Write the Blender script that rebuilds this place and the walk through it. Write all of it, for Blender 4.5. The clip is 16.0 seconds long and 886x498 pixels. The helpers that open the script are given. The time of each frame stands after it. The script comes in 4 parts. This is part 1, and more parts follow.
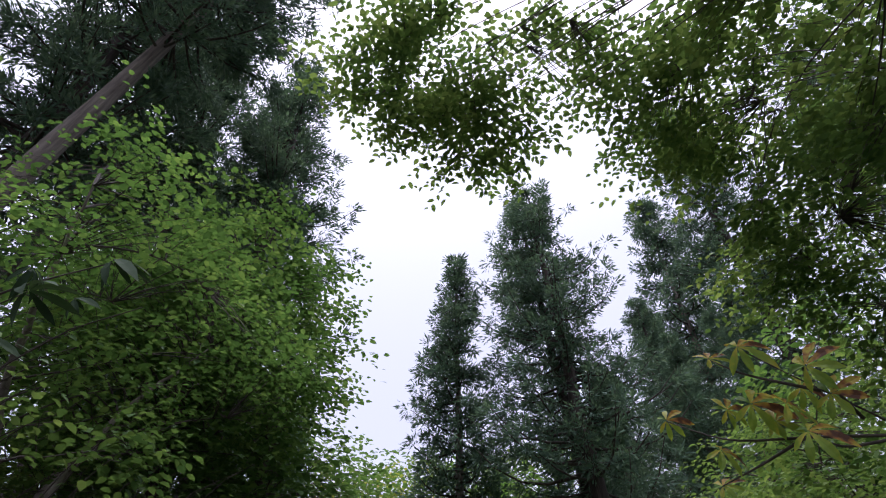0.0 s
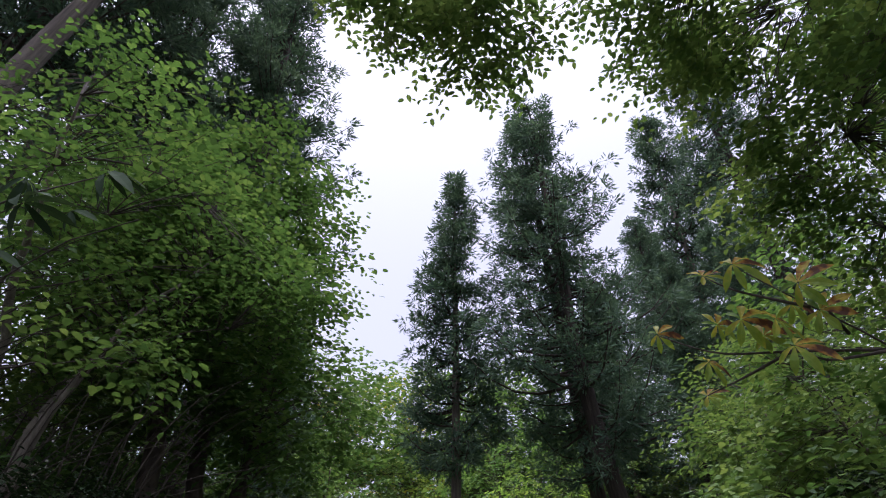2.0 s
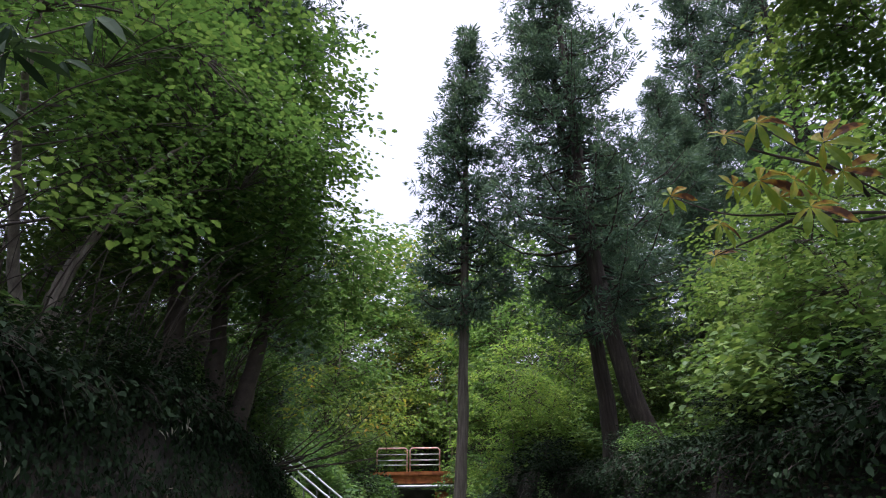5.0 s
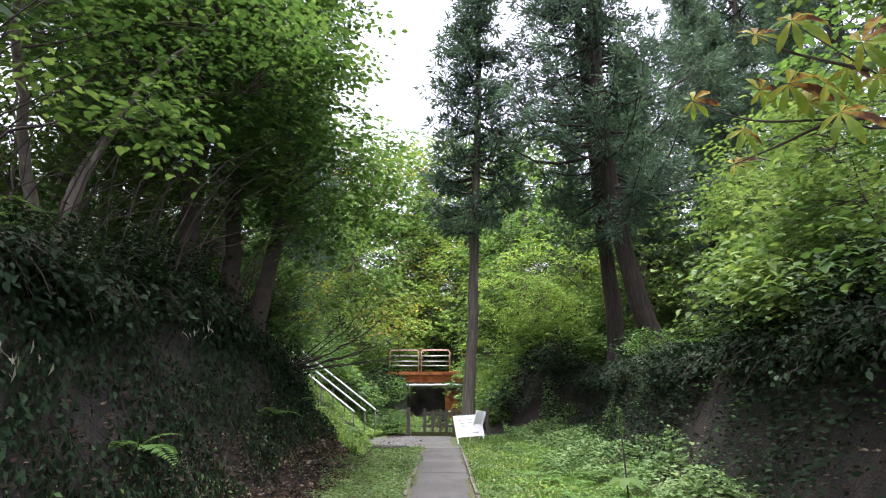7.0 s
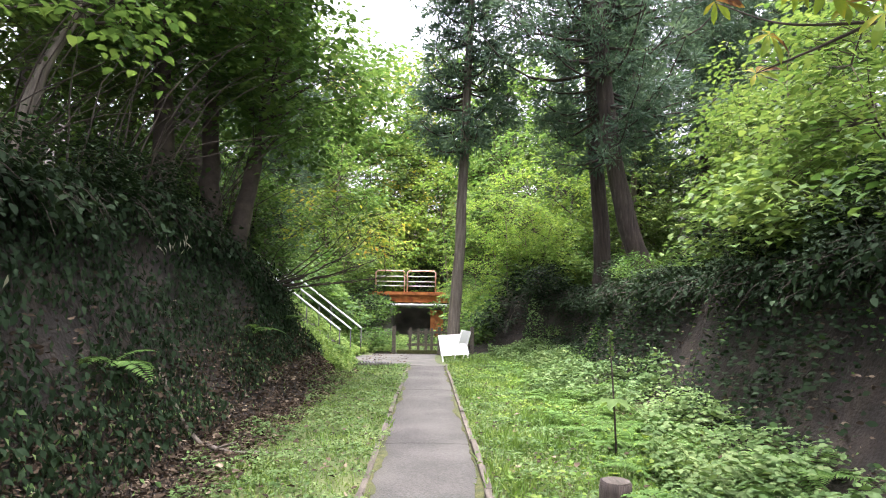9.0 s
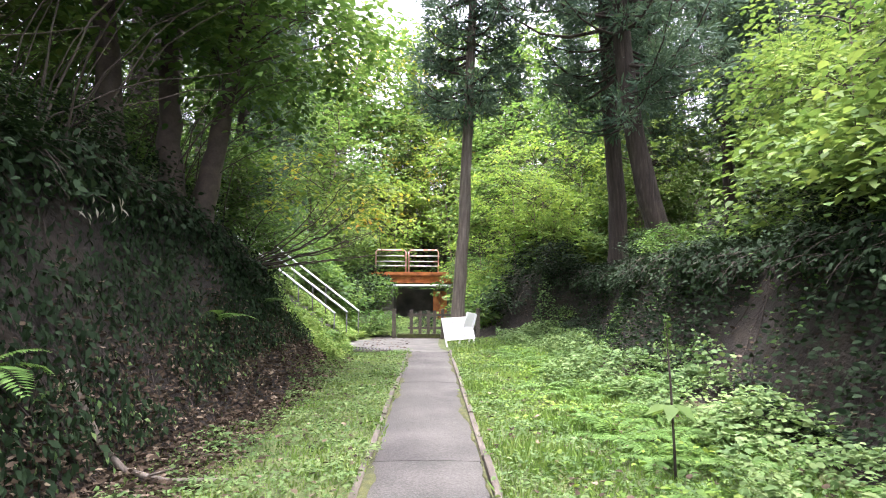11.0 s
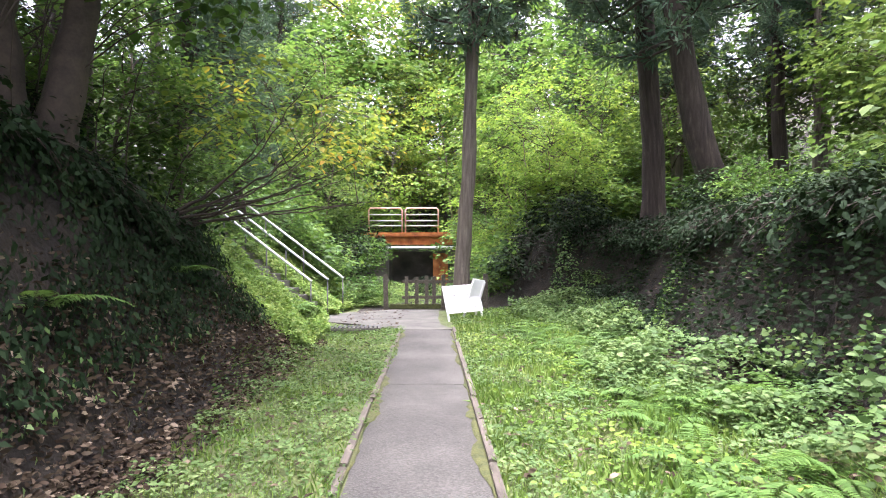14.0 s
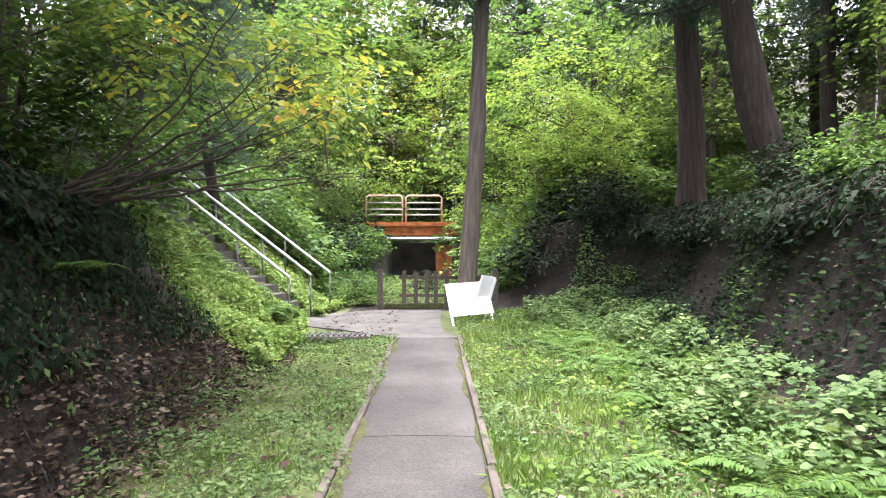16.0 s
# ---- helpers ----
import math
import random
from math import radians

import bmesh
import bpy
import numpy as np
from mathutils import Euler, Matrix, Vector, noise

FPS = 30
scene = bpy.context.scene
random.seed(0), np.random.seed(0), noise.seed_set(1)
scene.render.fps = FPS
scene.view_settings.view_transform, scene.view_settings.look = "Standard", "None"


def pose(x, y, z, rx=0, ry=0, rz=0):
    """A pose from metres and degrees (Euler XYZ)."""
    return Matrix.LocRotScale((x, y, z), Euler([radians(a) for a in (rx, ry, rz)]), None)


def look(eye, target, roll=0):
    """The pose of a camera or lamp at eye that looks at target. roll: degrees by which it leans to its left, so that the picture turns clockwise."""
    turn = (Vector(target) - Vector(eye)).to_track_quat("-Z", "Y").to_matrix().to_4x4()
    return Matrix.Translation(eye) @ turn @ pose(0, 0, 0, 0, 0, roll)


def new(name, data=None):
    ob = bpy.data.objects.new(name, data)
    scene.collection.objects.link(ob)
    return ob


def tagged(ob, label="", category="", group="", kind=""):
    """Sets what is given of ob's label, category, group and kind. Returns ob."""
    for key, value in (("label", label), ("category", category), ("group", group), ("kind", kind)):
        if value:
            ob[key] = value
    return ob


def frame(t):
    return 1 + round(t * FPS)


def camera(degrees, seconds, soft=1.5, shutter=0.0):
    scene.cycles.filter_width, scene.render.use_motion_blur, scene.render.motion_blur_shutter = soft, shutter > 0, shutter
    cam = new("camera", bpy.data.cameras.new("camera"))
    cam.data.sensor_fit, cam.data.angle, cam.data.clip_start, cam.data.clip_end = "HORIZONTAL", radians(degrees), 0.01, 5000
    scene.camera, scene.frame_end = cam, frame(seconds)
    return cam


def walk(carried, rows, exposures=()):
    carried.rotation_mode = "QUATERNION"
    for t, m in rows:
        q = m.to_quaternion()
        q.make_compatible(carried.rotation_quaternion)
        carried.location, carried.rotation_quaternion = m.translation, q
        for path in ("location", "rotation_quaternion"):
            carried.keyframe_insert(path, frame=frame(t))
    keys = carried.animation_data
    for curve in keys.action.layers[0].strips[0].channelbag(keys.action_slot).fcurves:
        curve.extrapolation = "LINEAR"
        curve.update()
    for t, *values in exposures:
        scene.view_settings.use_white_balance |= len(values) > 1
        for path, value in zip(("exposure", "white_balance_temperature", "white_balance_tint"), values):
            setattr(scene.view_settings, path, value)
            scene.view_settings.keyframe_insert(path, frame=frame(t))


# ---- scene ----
cam = camera(75.2, 16.0, soft=1.1)
EXPOSURES = [(0.0, 0.85, 5700, 26), (3.5, 0.9, 5700, 26), (6.0, 1.65, 5750, 24), (7.0, 2.1, 5950, 24), (9.0, 2.7, 6200, 24), (12.5, 2.87, 6050, 28), (16.0, 2.87, 6100, 28)]
ROWS = [
    (0.0, 0.05, 0.0, 1.58, 44.54, 1.86, -1.11),
    (0.5, 0.05, 0.0, 1.58, 42.94, 1.66, -1.08),
    (1.0, 0.05, 0.017, 1.58, 41.15, 1.63, -1.07),
    (1.5, 0.05, 0.031, 1.58, 39.23, 1.65, -1.17),
    (2.0, 0.054, 0.034, 1.58, 36.37, 1.57, -1.54),
    (2.5, 0.061, 0.061, 1.58, 33.22, 1.38, -1.94),
    (3.0, 0.057, 0.089, 1.58, 30.47, 1.07, -1.3),
    (3.5, 0.058, 0.093, 1.58, 29.33, 1.15, -1.2),
    (6.0, 0.042, 0.14, 1.58, 18.38, 0.07, -0.45),
    (6.5, 0.035, 0.138, 1.58, 16.76, -0.15, -0.25),
    (7.0, 0.033, 0.151, 1.58, 13.81, 0.11, -0.0),
    (7.5, 0.024, 0.197, 1.58, 9.55, -0.59, -0.73),
    (8.0, 0.012, 0.238, 1.58, 6.73, -0.96, -1.7),
    (8.5, -0.011, 0.316, 1.58, 6.52, -0.81, -1.52),
    (9.0, -0.002, 0.517, 1.58, 6.1, -0.76, -1.51),
    (11.5, 0.045, 2.593, 1.58, 3.43, -0.16, -1.11),
    (12.0, 0.054, 3.117, 1.58, 2.31, -0.02, -1.16),
    (12.5, 0.067, 3.651, 1.58, 1.08, 0.05, -1.4),
    (13.0, 0.085, 4.216, 1.58, 0.93, 0.12, -1.23),
    (13.5, 0.087, 4.73, 1.58, 0.78, -0.01, -1.3),
    (14.0, 0.107, 5.271, 1.58, 0.45, 0.18, -1.09),
    (14.5, 0.105, 5.794, 1.58, 0.17, 0.15, -1.17),
    (15.0, 0.122, 6.338, 1.58, -0.01, 0.15, -0.9),
    (15.5, 0.136, 6.917, 1.58, -0.38, 0.05, -1.02),
    (16.0, 0.162, 7.474, 1.58, -0.4, -0.0, -0.7),
]
walk(cam, [(t, pose(x, y, z, 90 + pitch, roll, yaw)) for t, x, y, z, pitch, roll, yaw in ROWS], EXPOSURES)

# ---- world and sun ----
world = bpy.data.worlds.new("overcast_sky")
scene.world = world
world.use_nodes = True
wn, wl = world.node_tree.nodes, world.node_tree.links
sky = wn.new("ShaderNodeTexSky")
sky.sky_type, sky.sun_disc = "NISHITA", False
sky.sun_elevation, sky.sun_rotation = radians(86.6), radians(-160)
sky.air_density, sky.dust_density, sky.ozone_density = 1.0, 6.0, 1.0
grey = wn.new("ShaderNodeHueSaturation")
grey.inputs["Saturation"].default_value = 0.25
wl.new(sky.outputs[0], grey.inputs["Color"])
wl.new(grey.outputs[0], wn["Background"].inputs["Color"])
wn["Background"].inputs["Strength"].default_value = 0.15
sun = new("sun", bpy.data.lights.new("sun", "SUN"))
sun.data.energy, sun.data.angle, sun.data.color = 1.5, radians(40), (1.0, 0.97, 0.92)
sun.matrix_world = look((-0.5, -1.4, 25), (0, 0, 0))

# ---- materials ----
def nodes_of(name):
    m = bpy.data.materials.new(name)
    m.use_nodes = True
    nt = m.node_tree
    return m, nt, nt.nodes, nt.links, nt.nodes["Principled BSDF"]


def ramp_node(n, stops):
    r = n.new("ShaderNodeValToRGB")
    e = r.color_ramp.elements
    while len(e) < len(stops):
        e.new(0.5)
    for el, (p, c) in zip(e, stops):
        el.position, el.color = p, (*c, 1)
    return r


def leaf_material(name, stops, gloss=0.55, glow=0.45, sheen=0.22, vary=0.55, blotch=0.9):
    """Thin leaf: every leaf takes its own shade, light passes through it."""
    m, nt, n, l, b = nodes_of(name)
    geo = n.new("ShaderNodeNewGeometry")
    tex = n.new("ShaderNodeTexNoise")
    tex.inputs["Scale"].default_value = blotch
    pos = n.new("ShaderNodeTexCoord")
    l.new(pos.outputs["Object"], tex.inputs["Vector"])
    mix = n.new("ShaderNodeMath")
    mix.operation = "MULTIPLY_ADD"
    mix.inputs[1].default_value = vary
    sub = n.new("ShaderNodeMath")
    sub.operation = "MULTIPLY_ADD"
    sub.inputs[1].default_value, sub.inputs[2].default_value = 1.3 - 0.5 * (vary - 0.55), -0.42 - 0.25 * (vary - 0.55)
    l.new(tex.outputs["Fac"], sub.inputs[0])
    l.new(geo.outputs["Random Per Island"], mix.inputs[0])
    l.new(sub.outputs[0], mix.inputs[2])
    r = ramp_node(n, stops)
    l.new(mix.outputs[0], r.inputs["Fac"])
    l.new(r.outputs["Color"], b.inputs["Base Color"])
    b.inputs["Roughness"].default_value = gloss
    b.inputs["Specular IOR Level"].default_value = sheen
    tr = n.new("ShaderNodeBsdfTranslucent")
    warm = n.new("ShaderNodeMixRGB")
    warm.blend_type = "MULTIPLY"
    warm.inputs["Fac"].default_value = 1.0
    warm.inputs["Color2"].default_value = (1.22, 1.16, 0.78, 1)
    l.new(r.outputs["Color"], warm.inputs["Color1"])
    l.new(warm.outputs[0], tr.inputs["Color"])
    ms = n.new("ShaderNodeMixShader")
    ms.inputs["Fac"].default_value = glow
    l.new(b.outputs[0], ms.inputs[1])
    l.new(tr.outputs[0], ms.inputs[2])
    l.new(ms.outputs[0], n["Material Output"].inputs["Surface"])
    return m


def rough_material(name, stops, scale=8.0, fine=60.0, rough=0.9, bump=0.4, stretch=(1, 1, 1), metal=0.0, dist=0.02, grain=0.45):
    """Two scales of noise: broad stains through a ramp, fine grain as relief and value."""
    m, nt, n, l, b = nodes_of(name)
    co = n.new("ShaderNodeTexCoord")
    mp = n.new("ShaderNodeMapping")
    mp.inputs["Scale"].default_value = stretch
    l.new(co.outputs["Object"], mp.inputs["Vector"])
    t1, t2 = n.new("ShaderNodeTexNoise"), n.new("ShaderNodeTexNoise")
    for t, s, d in ((t1, scale, 5), (t2, fine, 3)):
        t.inputs["Scale"].default_value, t.inputs["Detail"].default_value = s, d
        l.new(mp.outputs[0], t.inputs["Vector"])
    add = n.new("ShaderNodeMath")
    add.operation = "MULTIPLY_ADD"
    add.inputs[1].default_value = grain
    l.new(t2.outputs["Fac"], add.inputs[0])
    half = n.new("ShaderNodeMath")
    half.operation = "MULTIPLY_ADD"
    half.inputs[1].default_value, half.inputs[2].default_value = 1.2, -0.1 - grain / 2
    l.new(t1.outputs["Fac"], half.inputs[0])
    l.new(half.outputs[0], add.inputs[2])
    r = ramp_node(n, stops)
    l.new(add.outputs[0], r.inputs["Fac"])
    l.new(r.outputs["Color"], b.inputs["Base Color"])
    b.inputs["Roughness"].default_value, b.inputs["Metallic"].default_value = rough, metal
    bp = n.new("ShaderNodeBump")
    bp.inputs["Strength"].default_value, bp.inputs["Distance"].default_value = bump, dist
    l.new(add.outputs[0], bp.inputs["Height"])
    l.new(bp.outputs[0], b.inputs["Normal"])
    return m


CEDAR = leaf_material("cedar_needles", [(0.0, (0.040, 0.075, 0.055)), (0.5, (0.075, 0.13, 0.088)), (1.0, (0.125, 0.19, 0.12))], 0.6, 0.38, 0.15)
LIME = leaf_material("lime_leaf", [(0.0, (0.07, 0.15, 0.03)), (0.5, (0.15, 0.26, 0.05)), (1.0, (0.28, 0.36, 0.08))], 0.55, 0.5)
MAPLE = leaf_material("broad_leaf_green", [(0.0, (0.035, 0.08, 0.022)), (0.55, (0.08, 0.16, 0.04)), (1.0, (0.16, 0.25, 0.065))])
YOUNG = leaf_material("broad_leaf_bright", [(0.0, (0.045, 0.095, 0.028)), (0.5, (0.095, 0.165, 0.042)), (1.0, (0.19, 0.265, 0.075))])
AUTUMN = leaf_material("turning_leaf", [(0.0, (0.09, 0.17, 0.035)), (0.55, (0.19, 0.27, 0.05)), (0.85, (0.36, 0.32, 0.05)), (1.0, (0.44, 0.25, 0.04))])
# Evergreen leaf taken down to near-black: the banks' shade is in the colour.
DARKLEAF = leaf_material("shade_dark_evergreen_leaf", [(0.0, (0.008, 0.017, 0.007)), (0.6, (0.019, 0.038, 0.016)), (1.0, (0.045, 0.075, 0.034))], 0.75, 0.2, 0.12)
LITTER = leaf_material("dead_leaf", [(0.0, (0.022, 0.016, 0.011)), (0.5, (0.06, 0.044, 0.029)), (0.8, (0.105, 0.08, 0.055)), (1.0, (0.26, 0.21, 0.15))], 0.9, 0.05, 0.1, 0.85, 5.0)
DRYLEAF = leaf_material("dried_pale_leaf", [(0.0, (0.16, 0.15, 0.11)), (0.6, (0.30, 0.29, 0.23)), (1.0, (0.45, 0.44, 0.37))], 0.7, 0.25)
GRASS = leaf_material("grass_blade", [(0.0, (0.07, 0.14, 0.03)), (0.5, (0.145, 0.25, 0.05)), (1.0, (0.29, 0.37, 0.12))], 0.5, 0.35)
HERB = leaf_material("herb_leaf", [(0.0, (0.045, 0.095, 0.03)), (0.5, (0.10, 0.175, 0.055)), (1.0, (0.20, 0.275, 0.105))], 0.6, 0.3)
FERN = leaf_material("fern_frond", [(0.0, (0.055, 0.12, 0.025)), (0.5, (0.10, 0.195, 0.045)), (1.0, (0.19, 0.29, 0.09))], 0.55, 0.35)
CHESTNUT = leaf_material("chestnut_leaf", [(0.0, (0.09, 0.18, 0.03)), (0.52, (0.22, 0.30, 0.035)), (0.76, (0.40, 0.33, 0.04)), (0.92, (0.26, 0.12, 0.03)), (1.0, (0.09, 0.04, 0.02))], 0.5, 0.4, 0.22, 0.95, 9.0)
BARK = rough_material("cedar_bark", [(0.2, (0.020, 0.015, 0.012)), (0.6, (0.052, 0.040, 0.031)), (0.95, (0.11, 0.088, 0.07))], 3.0, 22.0, 0.95, 0.8, (5, 5, 0.5))
GREYBARK = rough_material("grey_bark", [(0.2, (0.07, 0.058, 0.045)), (0.6, (0.17, 0.145, 0.115)), (0.95, (0.30, 0.27, 0.22))], 3.0, 20.0, 0.95, 0.7, (4, 4, 0.6))
PALEBARK = rough_material("pale_cedar_bark", [(0.2, (0.065, 0.053, 0.042)), (0.6, (0.145, 0.122, 0.098)), (0.95, (0.25, 0.22, 0.18))], 3.0, 22.0, 0.95, 0.8, (5, 5, 0.5))
TWIG = rough_material("twig_bark", [(0.2, (0.02, 0.015, 0.011)), (0.7, (0.06, 0.045, 0.033))], 6.0, 40.0, 0.9, 0.3)
# Brown soil darkened well below its own tone to carry the woodland shade.
SOIL = rough_material("shade_dark_forest_soil", [(0.15, (0.007, 0.0055, 0.004)), (0.5, (0.016, 0.012, 0.008)), (0.9, (0.045, 0.034, 0.022))], 2.5, 30.0, 0.97, 0.8, dist=0.05)
TURF = rough_material("turf_soil", [(0.15, (0.03, 0.042, 0.014)), (0.5, (0.075, 0.10, 0.028)), (0.9, (0.14, 0.15, 0.055))], 2.0, 40.0, 0.97, 0.8, dist=0.04)
ASPHALT = rough_material("worn_asphalt", [(0.15, (0.028, 0.026, 0.0235)), (0.5, (0.056, 0.0545, 0.0465)), (0.9, (0.10, 0.097, 0.083))], 1.1, 55.0, 0.92, 0.8, dist=0.012, grain=1.05)
CONCRETE = rough_material("pale_concrete", [(0.2, (0.05, 0.049, 0.042)), (0.6, (0.105, 0.102, 0.087)), (0.95, (0.18, 0.175, 0.15))], 2.0, 60.0, 0.9, 0.4, dist=0.006)
DARKCON = rough_material("stained_concrete", [(0.2, (0.04, 0.04, 0.035)), (0.6, (0.11, 0.105, 0.09)), (0.95, (0.22, 0.21, 0.18))], 1.6, 30.0, 0.9, 0.5, dist=0.01)
MOSS = rough_material("moss", [(0.2, (0.025, 0.032, 0.010)), (0.6, (0.065, 0.072, 0.020)), (0.95, (0.13, 0.125, 0.04))], 9.0, 90.0, 1.0, 0.8)
WOOD = rough_material("weathered_wood", [(0.2, (0.04, 0.034, 0.026)), (0.6, (0.105, 0.09, 0.07)), (0.95, (0.20, 0.175, 0.14))], 4.0, 30.0, 0.9, 0.5, (6, 1, 6), dist=0.006)
RUST = rough_material("rusty_orange_paint", [(0.2, (0.16, 0.045, 0.015)), (0.55, (0.42, 0.14, 0.035)), (0.95, (0.58, 0.25, 0.08))], 3.0, 40.0, 0.75, 0.3, dist=0.004)
GALV = rough_material("galvanised_steel", [(0.2, (0.42, 0.43, 0.43)), (0.6, (0.58, 0.59, 0.59)), (0.95, (0.70, 0.70, 0.69))], 5.0, 60.0, 0.45, 0.1, metal=0.35, dist=0.002)
STEEL = rough_material("dull_post_steel", [(0.2, (0.06, 0.06, 0.058)), (0.6, (0.12, 0.12, 0.115)), (0.95, (0.2, 0.2, 0.19))], 5.0, 60.0, 0.6, 0.1, metal=0.2, dist=0.002)
WHITE = rough_material("white_board_paint", [(0.1, (0.76, 0.76, 0.74)), (0.5, (0.84, 0.84, 0.83)), (0.9, (0.87, 0.87, 0.86))], 3.0, 50.0, 0.55, 0.05, dist=0.002)
REDPAINT = rough_material("red_white_rail_paint", [(0.2, (0.48, 0.16, 0.10)), (0.5, (0.66, 0.40, 0.32)), (0.9, (0.74, 0.62, 0.55))], 6.0, 50.0, 0.6, 0.1, dist=0.002)
INK = rough_material("dark_ink", [(0.2, (0.04, 0.04, 0.05)), (0.9, (0.10, 0.10, 0.11))], 8.0, 60.0, 0.7, 0.05)

# ---- mesh tools ----
rng = np.random.default_rng(7)


def mesh_of(name, verts, faces, smooth=False):
    me = bpy.data.meshes.new(name)
    me.from_pydata([tuple(v) for v in verts], [], [tuple(f) for f in faces])
    me.update()
    if smooth:
        me.polygons.foreach_set("use_smooth", [True] * len(me.polygons))
    return me


def quads_mesh(name, v, per=4, smooth=False):
    """A mesh of many separate faces, each of the same number of corners: v has the shape (count, corners, 3)."""
    v = np.asarray(v, dtype=np.float32)
    k = v.shape[0]
    me = bpy.data.meshes.new(name)
    me.vertices.add(k * per)
    me.vertices.foreach_set("co", v.reshape(-1))
    me.loops.add(k * per)
    me.loops.foreach_set("vertex_index", np.arange(k * per, dtype=np.int32))
    me.polygons.add(k)
    me.polygons.foreach_set("loop_start", np.arange(0, k * per, per, dtype=np.int32))
    me.update(calc_edges=True)
    return me


def attach(name, me, material, parent=None, label="", kind=""):
    ob = new(name, me)
    if material and not me.materials:
        me.materials.append(material)
    if parent:
        ob.parent = parent
    return tagged(ob, label, kind=kind)


def part(name, bm, material, parent=None, label=""):
    me = bpy.data.meshes.new(name)
    bm.to_mesh(me)
    bm.free()
    return attach(name, me, material, parent, label)


def thing(name, label, category, m=None, group="", kind=""):
    ob = new(name)
    ob.empty_display_size = 0.2
    if m is not None:
        ob.matrix_basis = m
    return tagged(ob, label, category, group, kind)


def box(bm, x0, y0, z0, x1, y1, z1, bevel=0.0, m=None):
    r = bmesh.ops.create_cube(bm, size=1.0)
    mm = Matrix.Translation(((x0 + x1) / 2, (y0 + y1) / 2, (z0 + z1) / 2)) @ Matrix.Diagonal((x1 - x0, y1 - y0, z1 - z0, 1))
    bmesh.ops.transform(bm, matrix=mm, verts=r["verts"])
    if bevel:
        es = list({e for v in r["verts"] for e in v.link_edges})
        out = bmesh.ops.bevel(bm, geom=es, offset=bevel, segments=2, affect="EDGES")
        vs = list({v for f in out["faces"] for v in f.verts} | {v for v in r["verts"] if v.is_valid})
    else:
        vs = r["verts"]
    if m is not None:
        bmesh.ops.transform(bm, matrix=m, verts=[v for v in vs if v.is_valid])
    return bm


def tube_arrays(points, radii, sides=6, rough=0.0, cap=True):
    """Vertices and faces of a tapered tube along points."""
    p = np.asarray(points, float)
    k = len(p)
    t = np.gradient(p, axis=0)
    t /= np.linalg.norm(t, axis=1)[:, None] + 1e-9
    ref = np.tile((0.0, 1.0, 0.0) if abs(t[0][1]) < 0.8 else (1.0, 0.0, 0.0), (k, 1))
    a = np.cross(t, ref)
    a /= np.linalg.norm(a, axis=1)[:, None] + 1e-9
    b = np.cross(t, a)
    ang = np.linspace(0, 2 * np.pi, sides, endpoint=False)
    rr = np.asarray(radii, float)[:, None] * (1 + rough * rng.uniform(-1, 1, (k, sides)))
    v = p[:, None, :] + rr[:, :, None] * (np.cos(ang)[None, :, None] * a[:, None, :] + np.sin(ang)[None, :, None] * b[:, None, :])
    f = []
    for i in range(k - 1):
        for j in range(sides):
            j2 = (j + 1) % sides
            f.append((i * sides + j, i * sides + j2, (i + 1) * sides + j2, (i + 1) * sides + j))
    if cap:
        f.append(tuple(range(sides - 1, -1, -1)))
        f.append(tuple((k - 1) * sides + j for j in range(sides)))
    return v.reshape(-1, 3), f


def tubes_mesh(name, tubes, smooth=True):
    vs, fs, o = [], [], 0
    for v, f in tubes:
        vs.append(v)
        fs += [tuple(i + o for i in q) for q in f]
        o += len(v)
    return mesh_of(name, np.concatenate(vs), fs, smooth)


def unit(a):
    return a / (np.linalg.norm(a, axis=-1, keepdims=True) + 1e-9)


def leaves_mesh(name, at, along, up, length, width, fold=0.18):
    """Pointed leaves: at base points, growing along, facing up. Two folded halves as one quad pair each."""
    k = len(at)
    along = unit(along)
    side = unit(np.cross(along, up))
    nrm = np.cross(side, along)
    length = np.broadcast_to(length, (k,))[:, None]
    width = np.broadcast_to(width, (k,))[:, None]
    mid = at + along * length * 0.45
    v = np.stack([at, mid - side * width * 0.5 + nrm * width * fold, at + along * length - nrm * length * 0.08, mid + side * width * 0.5 + nrm * width * fold], 1)
    return quads_mesh(name, v, 4)


def broad_leaves_mesh(name, at, along, up, length, width, fold=0.12):
    """Broad oval leaves with a drooping tip, six corners each."""
    k = len(at)
    along = unit(along)
    side = unit(np.cross(along, up))
    nrm = np.cross(side, along)
    length = np.broadcast_to(length, (k,))[:, None]
    width = np.broadcast_to(width, (k,))[:, None]
    near, far = at + along * length * 0.24, at + along * length * 0.62
    v = np.stack([at, near - side * width * 0.44 + nrm * width * fold, far - side * width * 0.46 + nrm * width * fold, at + along * length - nrm * length * 0.10,
                  far + side * width * 0.46 + nrm * width * fold, near + side * width * 0.44 + nrm * width * fold], 1)
    return quads_mesh(name, v, 6)


